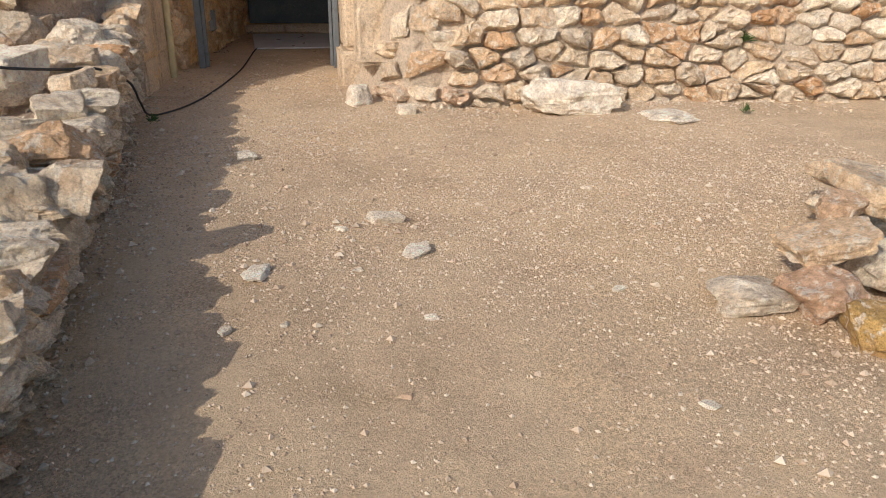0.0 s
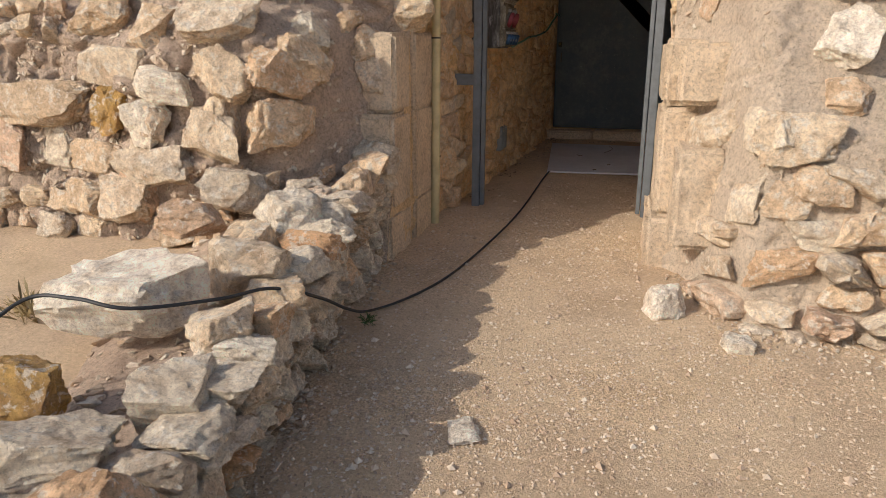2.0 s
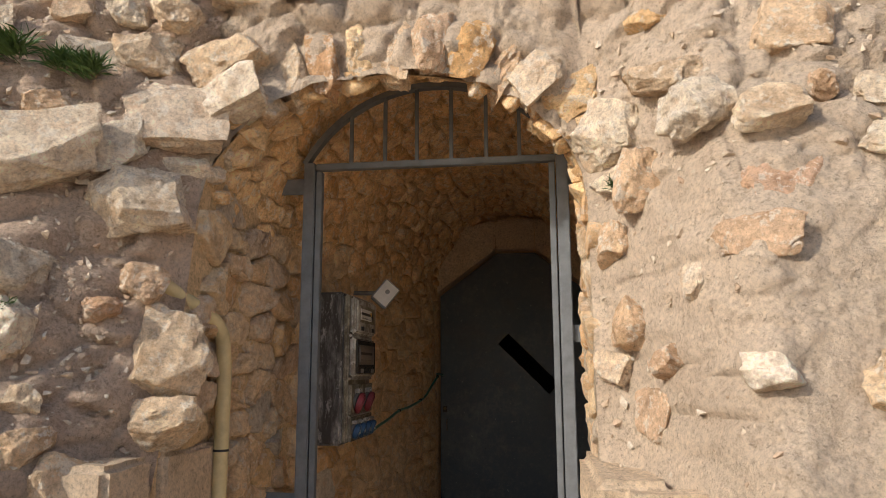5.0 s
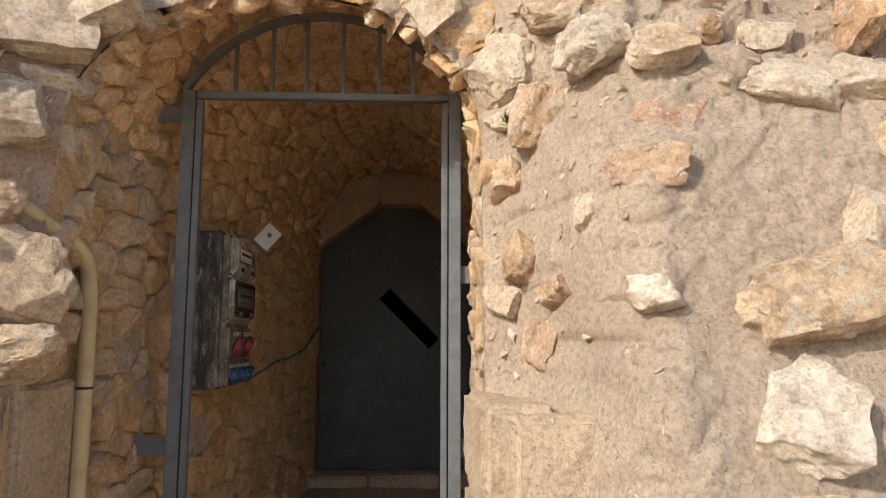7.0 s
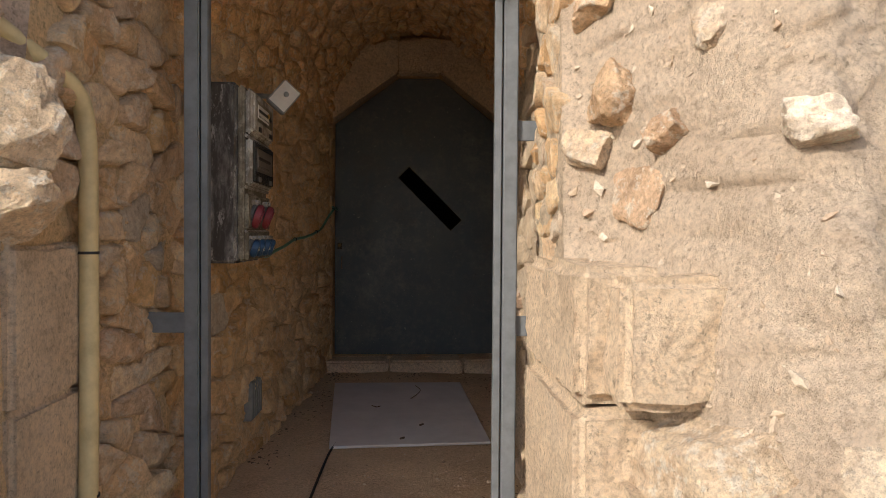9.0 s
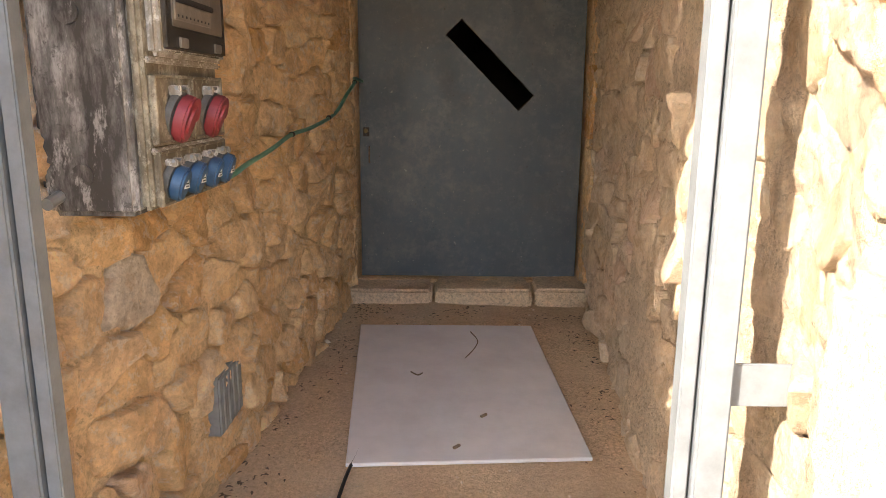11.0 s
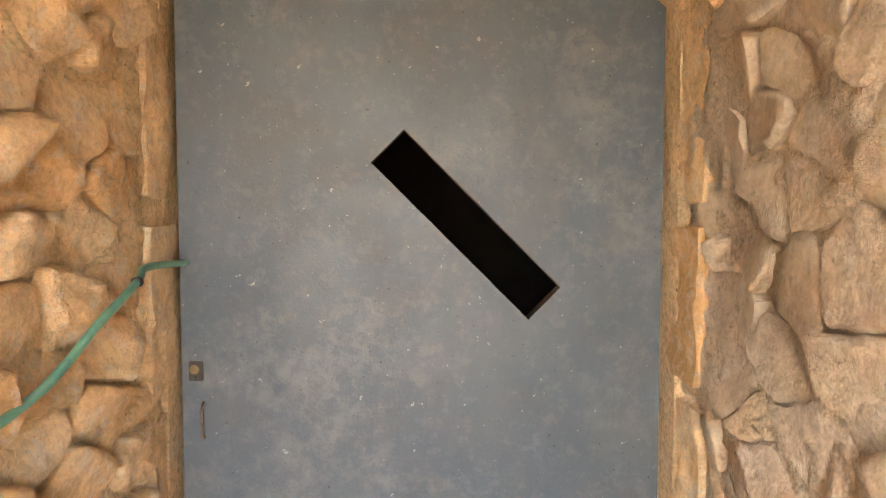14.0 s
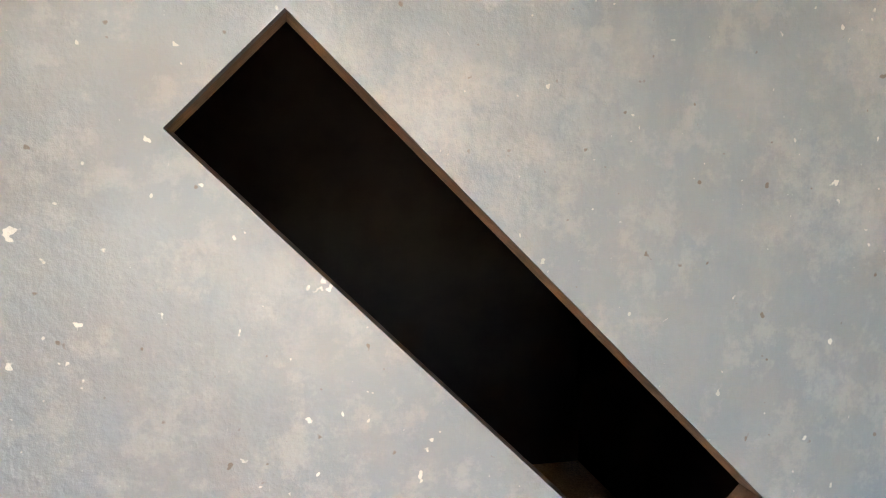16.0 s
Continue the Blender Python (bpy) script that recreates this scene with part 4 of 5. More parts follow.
# ---- dressed corner stones ----
quoins_left = empty("corner_stones", (-1.2, 5.6, 0.75), "dressed sandstone corner blocks with a groove, cracked joints", "stone pier")
for k, (z0, z1) in enumerate(((0.66, 1.0), (1.005, 1.50), (1.505, 1.90))):
    block(quoins_left, (-1.40 + 0.06 * k, 5.26 + 0.06 * k, z0), (-1.05 - 0.004 * k, 5.625, z1), 30 + k, None, 0.014)
    block(quoins_left, (-1.30, 5.665, z0), (-1.042, 6.06, z1 + 0.008), 36 + k, None, 0.008)
quoins_right = empty("corner_stones", (0.35, 5.6, 0.75), "dressed sandstone corner blocks, eroded and pocked", "stone pier")
for k, (z0, z1) in enumerate(((0.66, 1.02), (1.025, 1.56), (1.565, 1.87))):
    block(quoins_right, (0.235 - 0.03 * (k == 0), 5.50 - 0.03 * (k == 0), z0), (0.45, 6.2, z1), 44 + k, None, 0.02)
block(quoins_right, (0.31, 5.20, 0.94), (0.53, 5.7, 1.40), 50, None, 0.018)
block(quoins_right, (0.30, 5.38, 1.58), (0.56, 5.8, 1.855), 51, None, 0.018)


# ---- rubble in the walls ----
HEROES = []


def hero(parent, kind, x, z, w, h, d=0.12, turn=0.0, sink=0.2, pick=0):
    """A stone of its own shape in the front wall, at x along it and z up."""
    p, out = front_point(x, z), front_normal(x, z)
    HEROES.append((x, z, max(w, h) * 0.5))
    return stone_at(parent, SETS[kind][pick % len(SETS[kind])], p + out * d * (0.24 - sink), out, w * 1.12, h * 1.12, d, turn)


# the larger stones
hero(wall_front_right, "white", 0.64, 2.14, 0.12, 0.09, 0.13, 12, 0.15, 0)
hero(wall_front_right, "grey", 1.03, 2.14, 0.41, 0.23, 0.22, 20, 0.15, 1)
hero(wall_front_right, "white", 0.91, 1.87, 0.20, 0.24, 0.2, -25, 0.2, 2)
hero(wall_front_right, "grey", 1.20, 2.29, 0.18, 0.23, 0.2, -20, 0.2, 3)
hero(wall_front_right, "pale", 0.58, 2.88, 0.21, 0.19, 0.2, 30, 0.1, 4)
hero(wall_front_right, "sand", 0.75, 2.85, 0.20, 0.11, 0.14, 10, 0.2, 5)
hero(wall_front_right, "pale", 1.06, 2.91, 0.16, 0.12, 0.12, -0, 0.2, 6)
hero(wall_front_right, "grey", 1.09, 2.73, 0.33, 0.14, 0.14, -12, 0.2, 7)
hero(wall_front_right, "pale", 1.30, 2.74, 0.24, 0.14, 0.16, -10, 0.2, 8)
hero(wall_front_right, "grey", 0.36, 2.94, 0.26, 0.24, 0.16, -10, 0.2, 9)
hero(wall_front_right, "sand", 0.43, 2.73, 0.16, 0.22, 0.18, -10, 0.2, 10)
hero(wall_front_right, "sand", 0.36, 2.55, 0.15, 0.13, 0.12, -0, 0.2, 11)
hero(wall_front_right, "sand", 0.39, 2.28, 0.12, 0.16, 0.14, -20, 0.2, 12)
hero(wall_front_right, "red", 0.42, 2.04, 0.20, 0.15, 0.07, -5, 0.45, 13)
hero(wall_front_right, "sand", 1.36, 2.98, 0.11, 0.22, 0.2, -0, 0, 15)
hero(wall_front_right, "red", 0.90, 2.93, 0.08, 0.08, 0.1, -0, 0.2, 0)
hero(wall_front_right, "red", 0.65, 2.49, 0.22, 0.12, 0.05, -0, 0.5, 1)
hero(wall_front_right, "pale", 0.52, 3.05, 0.25, 0.11, 0.2, -10, 0.2, 3)
hero(wall_front_right, "pale", 0.46, 1.46, 0.40, 0.21, 0.16, 18, 0.2, 4)
hero(wall_front_right, "pale", 0.65, 1.51, 0.20, 0.18, 0.12, -0, 0.2, 5)
hero(wall_front_right, "pale", 0.73, 1.49, 0.33, 0.21, 0.14, 5, 0.15, 6)
hero(wall_front_right, "pale", 0.58, 1.21, 0.19, 0.24, 0.07, -0, 0.3, 7)
hero(wall_front_right, "pale", 0.73, 1.24, 0.19, 0.17, 0.07, -0, 0.3, 8)
hero(wall_front_right, "pale", 0.85, 1.31, 0.22, 0.17, 0.12, -10, 0.2, 9)
hero(wall_front_right, "pale", 0.87, 1.13, 0.30, 0.13, 0.12, -5, 0.2, 10)
hero(wall_front_right, "pale", 0.53, 0.92, 0.26, 0.14, 0.14, 20, 0.2, 11)
hero(wall_front_right, "sand", 0.74, 1.00, 0.30, 0.14, 0.14, 15, 0.2, 12)
hero(wall_front_right, "sand", 0.91, 1.66, 0.16, 0.16, 0.1, -0, 0.2, 13)
hero(wall_front_left, "pale", -1.55, 2.83, 0.45, 0.25, 0.24, 8, 0.05, 14)
hero(wall_front_left, "grey", -1.21, 2.70, 0.35, 0.22, 0.22, 5, 0.1, 15)
hero(wall_front_left, "pale", -1.15, 3.04, 0.33, 0.26, 0.2, 10, 0.15, 0)
hero(wall_front_left, "pale", -1.09, 2.20, 0.25, 0.29, 0.2, -5, 0.1, 1)
hero(wall_front_left, "sand", -1.06, 2.00, 0.23, 0.18, 0.18, -0, 0.1, 2)
hero(wall_front_left, "pale", -1.49, 2.48, 0.23, 0.16, 0.16, -30, 0.2, 3)
hero(wall_front_left, "pale", -1.43, 2.28, 0.15, 0.17, 0.16, -20, 0.15, 4)
hero(wall_front_left, "pale", -1.51, 2.26, 0.11, 0.13, 0.12, -0, 0.2, 5)
hero(wall_front_left, "pale", -1.32, 2.90, 0.23, 0.17, 0.16, 30, 0.2, 6)
hero(wall_front_left, "red", -1.17, 2.44, 0.15, 0.13, 0.12, -20, 0.2, 7)
hero(wall_front_left, "pale", -1.97, 3.19, 0.36, 0.19, 0.18, -10, 0.2, 8)
hero(wall_front_left, "sand", -1.53, 3.03, 0.23, 0.14, 0.14, -0, 0.2, 9)
hero(wall_front_left, "sand", -1.77, 2.53, 0.22, 0.15, 0.12, -0, 0.2, 10)
hero(wall_front_left, "pale", -1.62, 2.46, 0.17, 0.12, 0.1, -10, 0.25, 11)
hero(wall_front_left, "sand", -1.42, 1.75, 0.35, 0.22, 0.24, -10, 0.1, 12)
hero(wall_front_left, "pale", -1.18, 1.66, 0.23, 0.31, 0.2, 15, 0.2, 13)
hero(wall_front_left, "pale", -1.23, 1.84, 0.16, 0.18, 0.14, -20, 0.2, 14)
hero(wall_front_left, "grey", -1.37, 1.89, 0.21, 0.15, 0.12, -30, 0.2, 15)
hero(wall_front_left, "pale", -0.95, 3.13, 0.21, 0.19, 0.24, 30, 0.15, 0)
hero(wall_front_left, "sand", -1.56, 2.11, 0.17, 0.21, 0.14, -0, 0.2, 1)
hero(wall_front_left, "sand", -1.28, 1.96, 0.14, 0.12, 0.1, -0, 0.3, 2)
hero(wall_front_left, "grey", -1.48, 3.25, 0.27, 0.15, 0.18, -10, 0.15, 3)
hero(wall_front_left, "grey", -1.29, 3.29, 0.27, 0.17, 0.18, -0, 0.15, 4)
hero(wall_front_left, "pale", -1.02, 3.28, 0.29, 0.17, 0.22, 20, 0.15, 5)
hero(wall_front_left, "pale", -1.73, 1.93, 0.40, 0.20, 0.22, 5, 0.1, 6)
hero(wall_front_left, "sand", -1.46, 1.71, 0.32, 0.17, 0.2, -18, 0.1, 7)
hero(wall_front_left, "pale", -1.67, 1.70, 0.29, 0.21, 0.18, -35, 0.15, 8)
hero(wall_front_left, "pale", -1.97, 1.65, 0.28, 0.18, 0.16, -10, 0.15, 9)
hero(wall_front_left, "sand", -1.46, 1.49, 0.39, 0.21, 0.18, 5, 0.1, 10)
hero(wall_front_left, "sand", -2.36, 1.97, 0.34, 0.23, 0.16, -0, 0.15, 11)
hero(wall_front_left, "pale", -1.70, 1.48, 0.28, 0.26, 0.18, -0, 0.15, 12)
hero(wall_front_left, "sand", -2.04, 1.50, 0.18, 0.18, 0.12, -0, 0.2, 13)
hero(wall_front_left, "ochre", -2.28, 1.54, 0.21, 0.22, 0.14, -0, 0.2, 14)
hero(wall_front_left, "pale", -2.03, 1.29, 0.45, 0.16, 0.16, -8, 0.15, 15)
hero(wall_front_left, "sand", -2.17, 1.15, 0.25, 0.25, 0.14, -40, 0.2, 0)
hero(wall_front_left, "sand", -2.41, 1.14, 0.20, 0.20, 0.12, -0, 0.2, 1)
hero(wall_front_left, "pale", -2.26, 1.74, 0.33, 0.19, 0.14, -10, 0.2, 2)
hero(wall_front_left, "sand", -2.07, 1.91, 0.19, 0.24, 0.14, -0, 0.2, 3)
hero(wall_front_left, "sand", -2.41, 2.16, 0.36, 0.18, 0.18, -15, 0.15, 4)
hero(wall_front_left, "pale", -1.43, 2.27, 0.11, 0.19, 0.1, -0, 0.2, 5)
hero(wall_front_left, "pale", -1.61, 2.10, 0.15, 0.15, 0.12, -0, 0.2, 6)
hero(wall_front_left, "sand", -1.88, 2.15, 0.19, 0.24, 0.1, -0, 0.3, 7)
hero(wall_front_left, "pale", -2.72, 1.54, 0.60, 0.23, 0.16, 5, 0.15, 8)
hero(wall_front_left, "ochre", -2.28, 1.54, 0.26, 0.23, 0.14, -0, 0.2, 9)
hero(wall_front_left, "pale", -2.06, 1.50, 0.22, 0.22, 0.12, -0, 0.2, 10)
hero(wall_front_left, "pale", -1.74, 1.46, 0.31, 0.29, 0.14, -0, 0.2, 11)
hero(wall_front_left, "sand", -1.46, 1.50, 0.37, 0.21, 0.16, 10, 0.1, 12)
hero(wall_front_left, "sand", -2.38, 1.32, 0.30, 0.20, 0.1, -0, 0.2, 13)
hero(wall_front_left, "pale", -2.06, 1.29, 0.38, 0.19, 0.12, 5, 0.2, 14)
hero(wall_front_left, "sand", -2.20, 1.14, 0.29, 0.23, 0.12, -0, 0.2, 15)
hero(wall_front_left, "pale", -2.87, 1.37, 0.25, 0.25, 0.1, -0, 0.2, 0)
hero(wall_front_left, "pale", -2.62, 1.36, 0.21, 0.24, 0.1, -0, 0.2, 1)


def rubble(parent, kinds, x0, x1, z0, z1, tall, wide, chance, deep, proud, keep=None, tilt=12):
    """Rough courses of stones over a stretch of the front wall."""
    z = z0
    while z < z1:
        h = rng.uniform(*tall)
        x = x0 + rng.uniform(-0.1, 0.1)
        while x < x1:
            w = rng.uniform(*wide)
            cx, cz = x + w / 2, z + h / 2 + rng.uniform(-0.02, 0.02)
            x += w * rng.uniform(0.98, 1.1)
            if rng.random() > chance or cx > x1 or cx < x0 or (keep and not keep(cx, cz)):
                continue
            if any((cx - a) ** 2 + (cz - b) ** 2 < (r + 0.4 * min(w, h)) ** 2 for a, b, r in HEROES):
                continue
            p, out = front_point(cx, cz), front_normal(cx, cz)
            s = SETS[rng.choice(kinds)]
            stone_at(parent, rng.choice(s), p + out * rng.uniform(*proud), out, w * 1.1, h * rng.uniform(0.95, 1.2), rng.uniform(*deep), rng.gauss(0, tilt))
        z += h * 0.98


# lower right front: tight rubble
bedded(wall_front_right, lambda x, z, h: tuple(Vector((x, front_y(x, z) - 0.015, z)) + front_normal(x, z) * h), (0.5, 4.1, 0.66, 1.75), (0.19, 0.115), 31, lambda x, z, r: rubble_pale, (0.035, 0.095), (0.006, 0.018), lambda x, z: z < 1.40 + 0.3 * smooth(0.9, 2.0, x) and not any((x - a) ** 2 + (z - b) ** 2 < (r * 0.8) ** 2 for a, b, r in HEROES))
rubble(wall_front_right, ["pale", "sand"], 0.7, 2.4, 2.6, 3.7, (0.12, 0.2), (0.12, 0.26), 0.42, (0.10, 0.18), (-0.03, 0.015))
rubble(wall_front_right, ["pale", "sand", "gold", "red", "sand"], 0.32, 0.58, 1.92, 3.3, (0.08, 0.14), (0.09, 0.18), 0.92, (0.09, 0.14), (-0.03, 0.0), None, 25)
rubble(wall_front_right, ["pale", "sand"], 1.3, 2.6, 1.6, 2.6, (0.12, 0.2), (0.14, 0.26), 0.3, (0.10, 0.16), (-0.03, 0.01))
# left front
rubble(wall_front_left, ["pale", "pale", "grey", "sand"], -3.2, -1.25, 0.92, 1.95, (0.08, 0.15), (0.09, 0.22), 0.92, (0.10, 0.17), (-0.02, 0.025))
rubble(wall_front_left, ["pale", "pale", "sand", "grey"], -2.6, -1.12, 1.95, 3.8, (0.09, 0.16), (0.09, 0.2), 0.55, (0.10, 0.17), (-0.035, 0.015))
# voussoirs round the arch
for k in range(17):
    a = math.pi * (k + 0.5) / 17
    x, z = MID - (HALF + 0.10) * math.cos(a), SPRING + (RISE + 0.12) * math.sin(a)
    p, out = front_point(x, z), front_normal(x, z)
    stone_at(wall_over, rng.choice(pale_set + gold_set[:4]), p - out * 0.045, out, rng.uniform(0.10, 0.17), rng.uniform(0.24, 0.34), 0.18, math.degrees(math.pi / 2 - a) + rng.uniform(-6, 6))
rubble(wall_over, ["pale", "sand"], LEFT - 0.05, RIGHT + 0.1, 3.5, 4.3, (0.12, 0.2), (0.14, 0.28), 0.6, (0.1, 0.18), (-0.02, 0.03))


def left_face(y, z, h):
    return tuple(swell(Vector((lerp(XL, y), y, z)), Vector((1, 0, 0))) + Vector((h, 0, 0)))


def right_face(y, z, h):
    return tuple(swell(Vector((lerp(XR, y), y, z)), Vector((-1, 0, 0))) - Vector((h, 0, 0)))


def gold_or_mixed(y, z, r):
    return rubble_mixed if y < 6.7 + r.uniform(-0.3, 0.5) else rubble_gold


def outside_quoins(y, z):
    return y > 6.08 or (z > 1.95 and y > rim_y(z) + 0.02)


bedded(wall_passage_left, left_face, (5.75, 9.17, 0.84, 2.78), (0.175, 0.125), 51, gold_or_mixed, (0.010, 0.042), (0.003, 0.008), outside_quoins, 330)
bedded(wall_passage_right, right_face, (6.25, 9.19, 0.84, 2.78), (0.18, 0.13), 52, lambda y, z, r: rubble_buff, (0.002, 0.022), (0.002, 0.008), lambda y, z: y > 7.9 or noise.noise(Vector((y * 1.3, z * 1.3, 4))) > -0.25)
bedded(wall_passage_right, right_face, (5.9, 6.25, 1.9, 2.78), (0.12, 0.10), 53, lambda y, z, r: rubble_mixed, (0.004, 0.022), (0.002, 0.007))

# ---- dry-stone wall ----


def mound(u, y):
    foot, top, back = lerp(FOOT, y), lerp(RIDGE, y), terrace_z(y)
    table = [(0, foot - 0.07, ramp_z(y) - 0.05), (0.3, foot - 0.11, top - 0.14), (0.45, foot - 0.2, top - 0.11), (0.75, foot - 0.5, top - 0.14), (1, foot - 0.85, min(back, top) - 0.05)]
    p = Vector((lerp([(a, b) for a, b, c in table], u), y, lerp([(a, c) for a, b, c in table], u)))
    return p + Vector((1, 0, 1)) * 0.03 * noise.noise(p * 6)


dry_wall = sheet("dry_stone_wall", mound, [k / 16 for k in range(17)], [float(v) for v in np.arange(0.2, 5.75, 0.07)], plaster_pink)
tagged(dry_wall, "low dry-stone wall of loose pale limestone rubble", "stone wall")
TOPS = []


def loose(kind, x, y, z, w, l, h, turn=0.0, lean=0.0, pick=0, roll=0.0):
    """A loose stone by its middle: w across, l long, h high."""
    ob = new("stone", SETS[kind][pick % len(SETS[kind])])
    ob.matrix_world = pose(x, y, z, lean, roll, turn) @ Matrix.Diagonal((w * 1.08, l * 1.08, h * 1.1, 1))
    ob.parent = dry_wall
    TOPS.append((x, y, max(w, l) * 0.5))
    return ob


loose("white", -1.42, 3.71, 1.07, 0.53, 0.34, 0.23, 6, 5, 1)
loose("ochre", -1.40, 3.27, 0.95, 0.23, 0.18, 0.18, 19, -5, 1)
loose("pale", -0.99, 3.33, 0.96, 0.21, 0.17, 0.18, 26, 5, 2)
loose("grey", -1.14, 3.06, 0.93, 0.33, 0.26, 0.16, 33, -5, 3)
loose("pale", -0.90, 2.93, 0.89, 0.30, 0.23, 0.21, 15, 5, 4)
loose("grey", -1.03, 2.69, 0.86, 0.31, 0.24, 0.21, 22, -5, 5)
loose("grey", -0.91, 2.46, 0.84, 0.26, 0.20, 0.21, 29, 5, 6)
loose("pale", -1.59, 3.18, 0.93, 0.16, 0.20, 0.23, 36, -5, 7)
loose("pale", -1.31, 2.89, 0.90, 0.17, 0.14, 0.16, 18, 5, 8)
loose("red", -1.61, 4.36, 1.16, 0.28, 0.22, 0.15, 25, -5, 9)
loose("pale", -1.13, 4.02, 1.08, 0.31, 0.24, 0.21, 32, 5, 10)
loose("pale", -0.75, 2.55, 0.86, 0.21, 0.16, 0.16, 14, -5, 11)
loose("grey", -1.58, 4.68, 1.21, 0.30, 0.23, 0.20, 21, 5, 12)
loose("pale", -1.19, 4.47, 1.17, 0.30, 0.23, 0.21, 28, -5, 13)
loose("pale", -1.01, 3.61, 1.02, 0.19, 0.15, 0.16, 35, 5, 14)
loose("sand", -1.26, 2.71, 0.88, 0.13, 0.12, 0.15, 17, -5, 15)
loose("sand", -0.77, 1.93, 0.75, 0.23, 0.18, 0.15, 24, 5, 0)
loose("pale", -0.73, 1.74, 0.73, 0.22, 0.17, 0.18, 31, -5, 1)
loose("grey", -0.80, 2.16, 0.76, 0.25, 0.19, 0.16, 13, 5, 2)
loose("grey", -1.06, 2.30, 0.78, 0.14, 0.14, 0.15, 20, -5, 3)
for course in range(5):
    y = 0.3 + rng.uniform(0, 0.15)
    while y < 5.3:
        l = rng.uniform(0.10, 0.25)
        base = ramp_z(y + l / 2)
        high = (lerp(RIDGE, y + l / 2) + 0.02 - base) / 5
        z = base + high * (course + 0.42)
        x = lerp(FOOT, y + l / 2) - 0.10 + 0.015 * course
        ob = new("stone", rng.choice(grey_set if rng.random() < 0.3 else pale_set))
        ob.matrix_world = pose(x + rng.uniform(-0.02, 0.02), y + l / 2, z, rng.uniform(-10, 10), rng.uniform(-8, 8), 6 + rng.uniform(-10, 10)) @ Matrix.Diagonal((0.27, l * 1.15, high * rng.uniform(1.2, 1.5), 1))
        ob.parent = dry_wall
        y += l * rng.uniform(0.9, 1.02)
for k in range(520):
    y = rng.uniform(0.4, 5.2)
    back = rng.uniform(0.12, 0.62)
    x, s = lerp(FOOT, y) - back, rng.uniform(0.12, 0.27)
    if any((x - a) ** 2 + (y - b) ** 2 < (r + s * 0.42) ** 2 for a, b, r in TOPS):
        continue
    loose(rng.choice(["grey", "pale", "pale", "sand"]), x, y, lerp(RIDGE, y) - 0.07 + rng.uniform(-0.03, 0.04) - max(0, back - 0.4) * 0.25, s * rng.uniform(0.75, 1), s, rng.uniform(0.12, 0.19), rng.uniform(0, 180), rng.uniform(-12, 12), rng.randrange(16), rng.uniform(-12, 12))

# ---- loose stones on the ground ----


def ground_stone(kind, x, y, w, l, h, turn=0.0, pick=0, label="loose pale limestone lying on the gravel", sink=0.3):
    ob = new("stone", SETS[kind][pick % len(SETS[kind])])
    ob.matrix_world = pose(x, y, ground_z(x, y) + h * (0.5 - sink), 0, 0, turn) @ Matrix.Diagonal((w, l, h, 1))
    return tagged(ob, label, "stone", "loose stones")


ground_stone("white", 1.60, 4.64, 0.66, 0.34, 0.24, -6, 3, "large flat white slab lying by the wall foot", 0.1)
ground_stone("white", 2.20, 4.42, 0.34, 0.34, 0.05, 20, 4, "flat pale stone sunk in the ground")
ground_stone("white", 0.30, 4.92, 0.20, 0.18, 0.18, 10, 5, "rounded white stone against the wall foot")
ground_stone("white", 0.57, 4.66, 0.13, 0.12, 0.08, 0, 6)
for k, (x, y, s) in enumerate(((0.28, 3.04, 0.17), (0.37, 2.72, 0.15), (-0.21, 2.58, 0.13), (-0.34, 3.9, 0.16), (0.1, 2.95, 0.06), (0.14, 2.6, 0.05), (1.02, 2.35, 0.06), (-0.28, 2.25, 0.07), (1.0, 1.7, 0.06), (1.25, 3.3, 0.06), (0.35, 2.25, 0.05), (-0.1, 2.25, 0.04))):
    ground_stone("white", x, y, s, s * 0.7, s * 0.28, k * 37, k, sink=0.3)
pile = [("pale", 1.42, 2.20, 0.30, 0.26, 0.12), ("pale", 1.62, 2.12, 0.34, 0.30, 0.20), ("ochre", 1.66, 1.93, 0.24, 0.2, 0.16), ("pale", 1.95, 2.2, 0.3, 0.3, 0.24)]
for k, (kind, x, y, w, l, h) in enumerate(pile):
    ground_stone(kind, x, y, w, l, h, 30 * k, k + 3, "broken limestone block on the rubble heap", 0.15)
stacked = [("pale", 1.68, 2.24, 0.66, 0.32, 0.12), ("red", 1.80, 2.34, 0.74, 0.2, 0.09), ("pale", 2.0, 2.4, 0.76, 0.36, 0.16), ("pale", 2.1, 2.65, 0.62, 0.3, 0.2), ("sand", 2.2, 2.8, 0.72, 0.3, 0.14)]
for k, (kind, x, y, z, w, h) in enumerate(stacked):
    ob = new("stone", SETS[kind][k % len(SETS[kind])])
    ob.matrix_world = pose(x, y, z, 6, -8, 40 * k) @ Matrix.Diagonal((w, w * 0.8, h, 1))
    tagged(ob, "broken limestone block on the rubble heap", "stone", "loose stones")

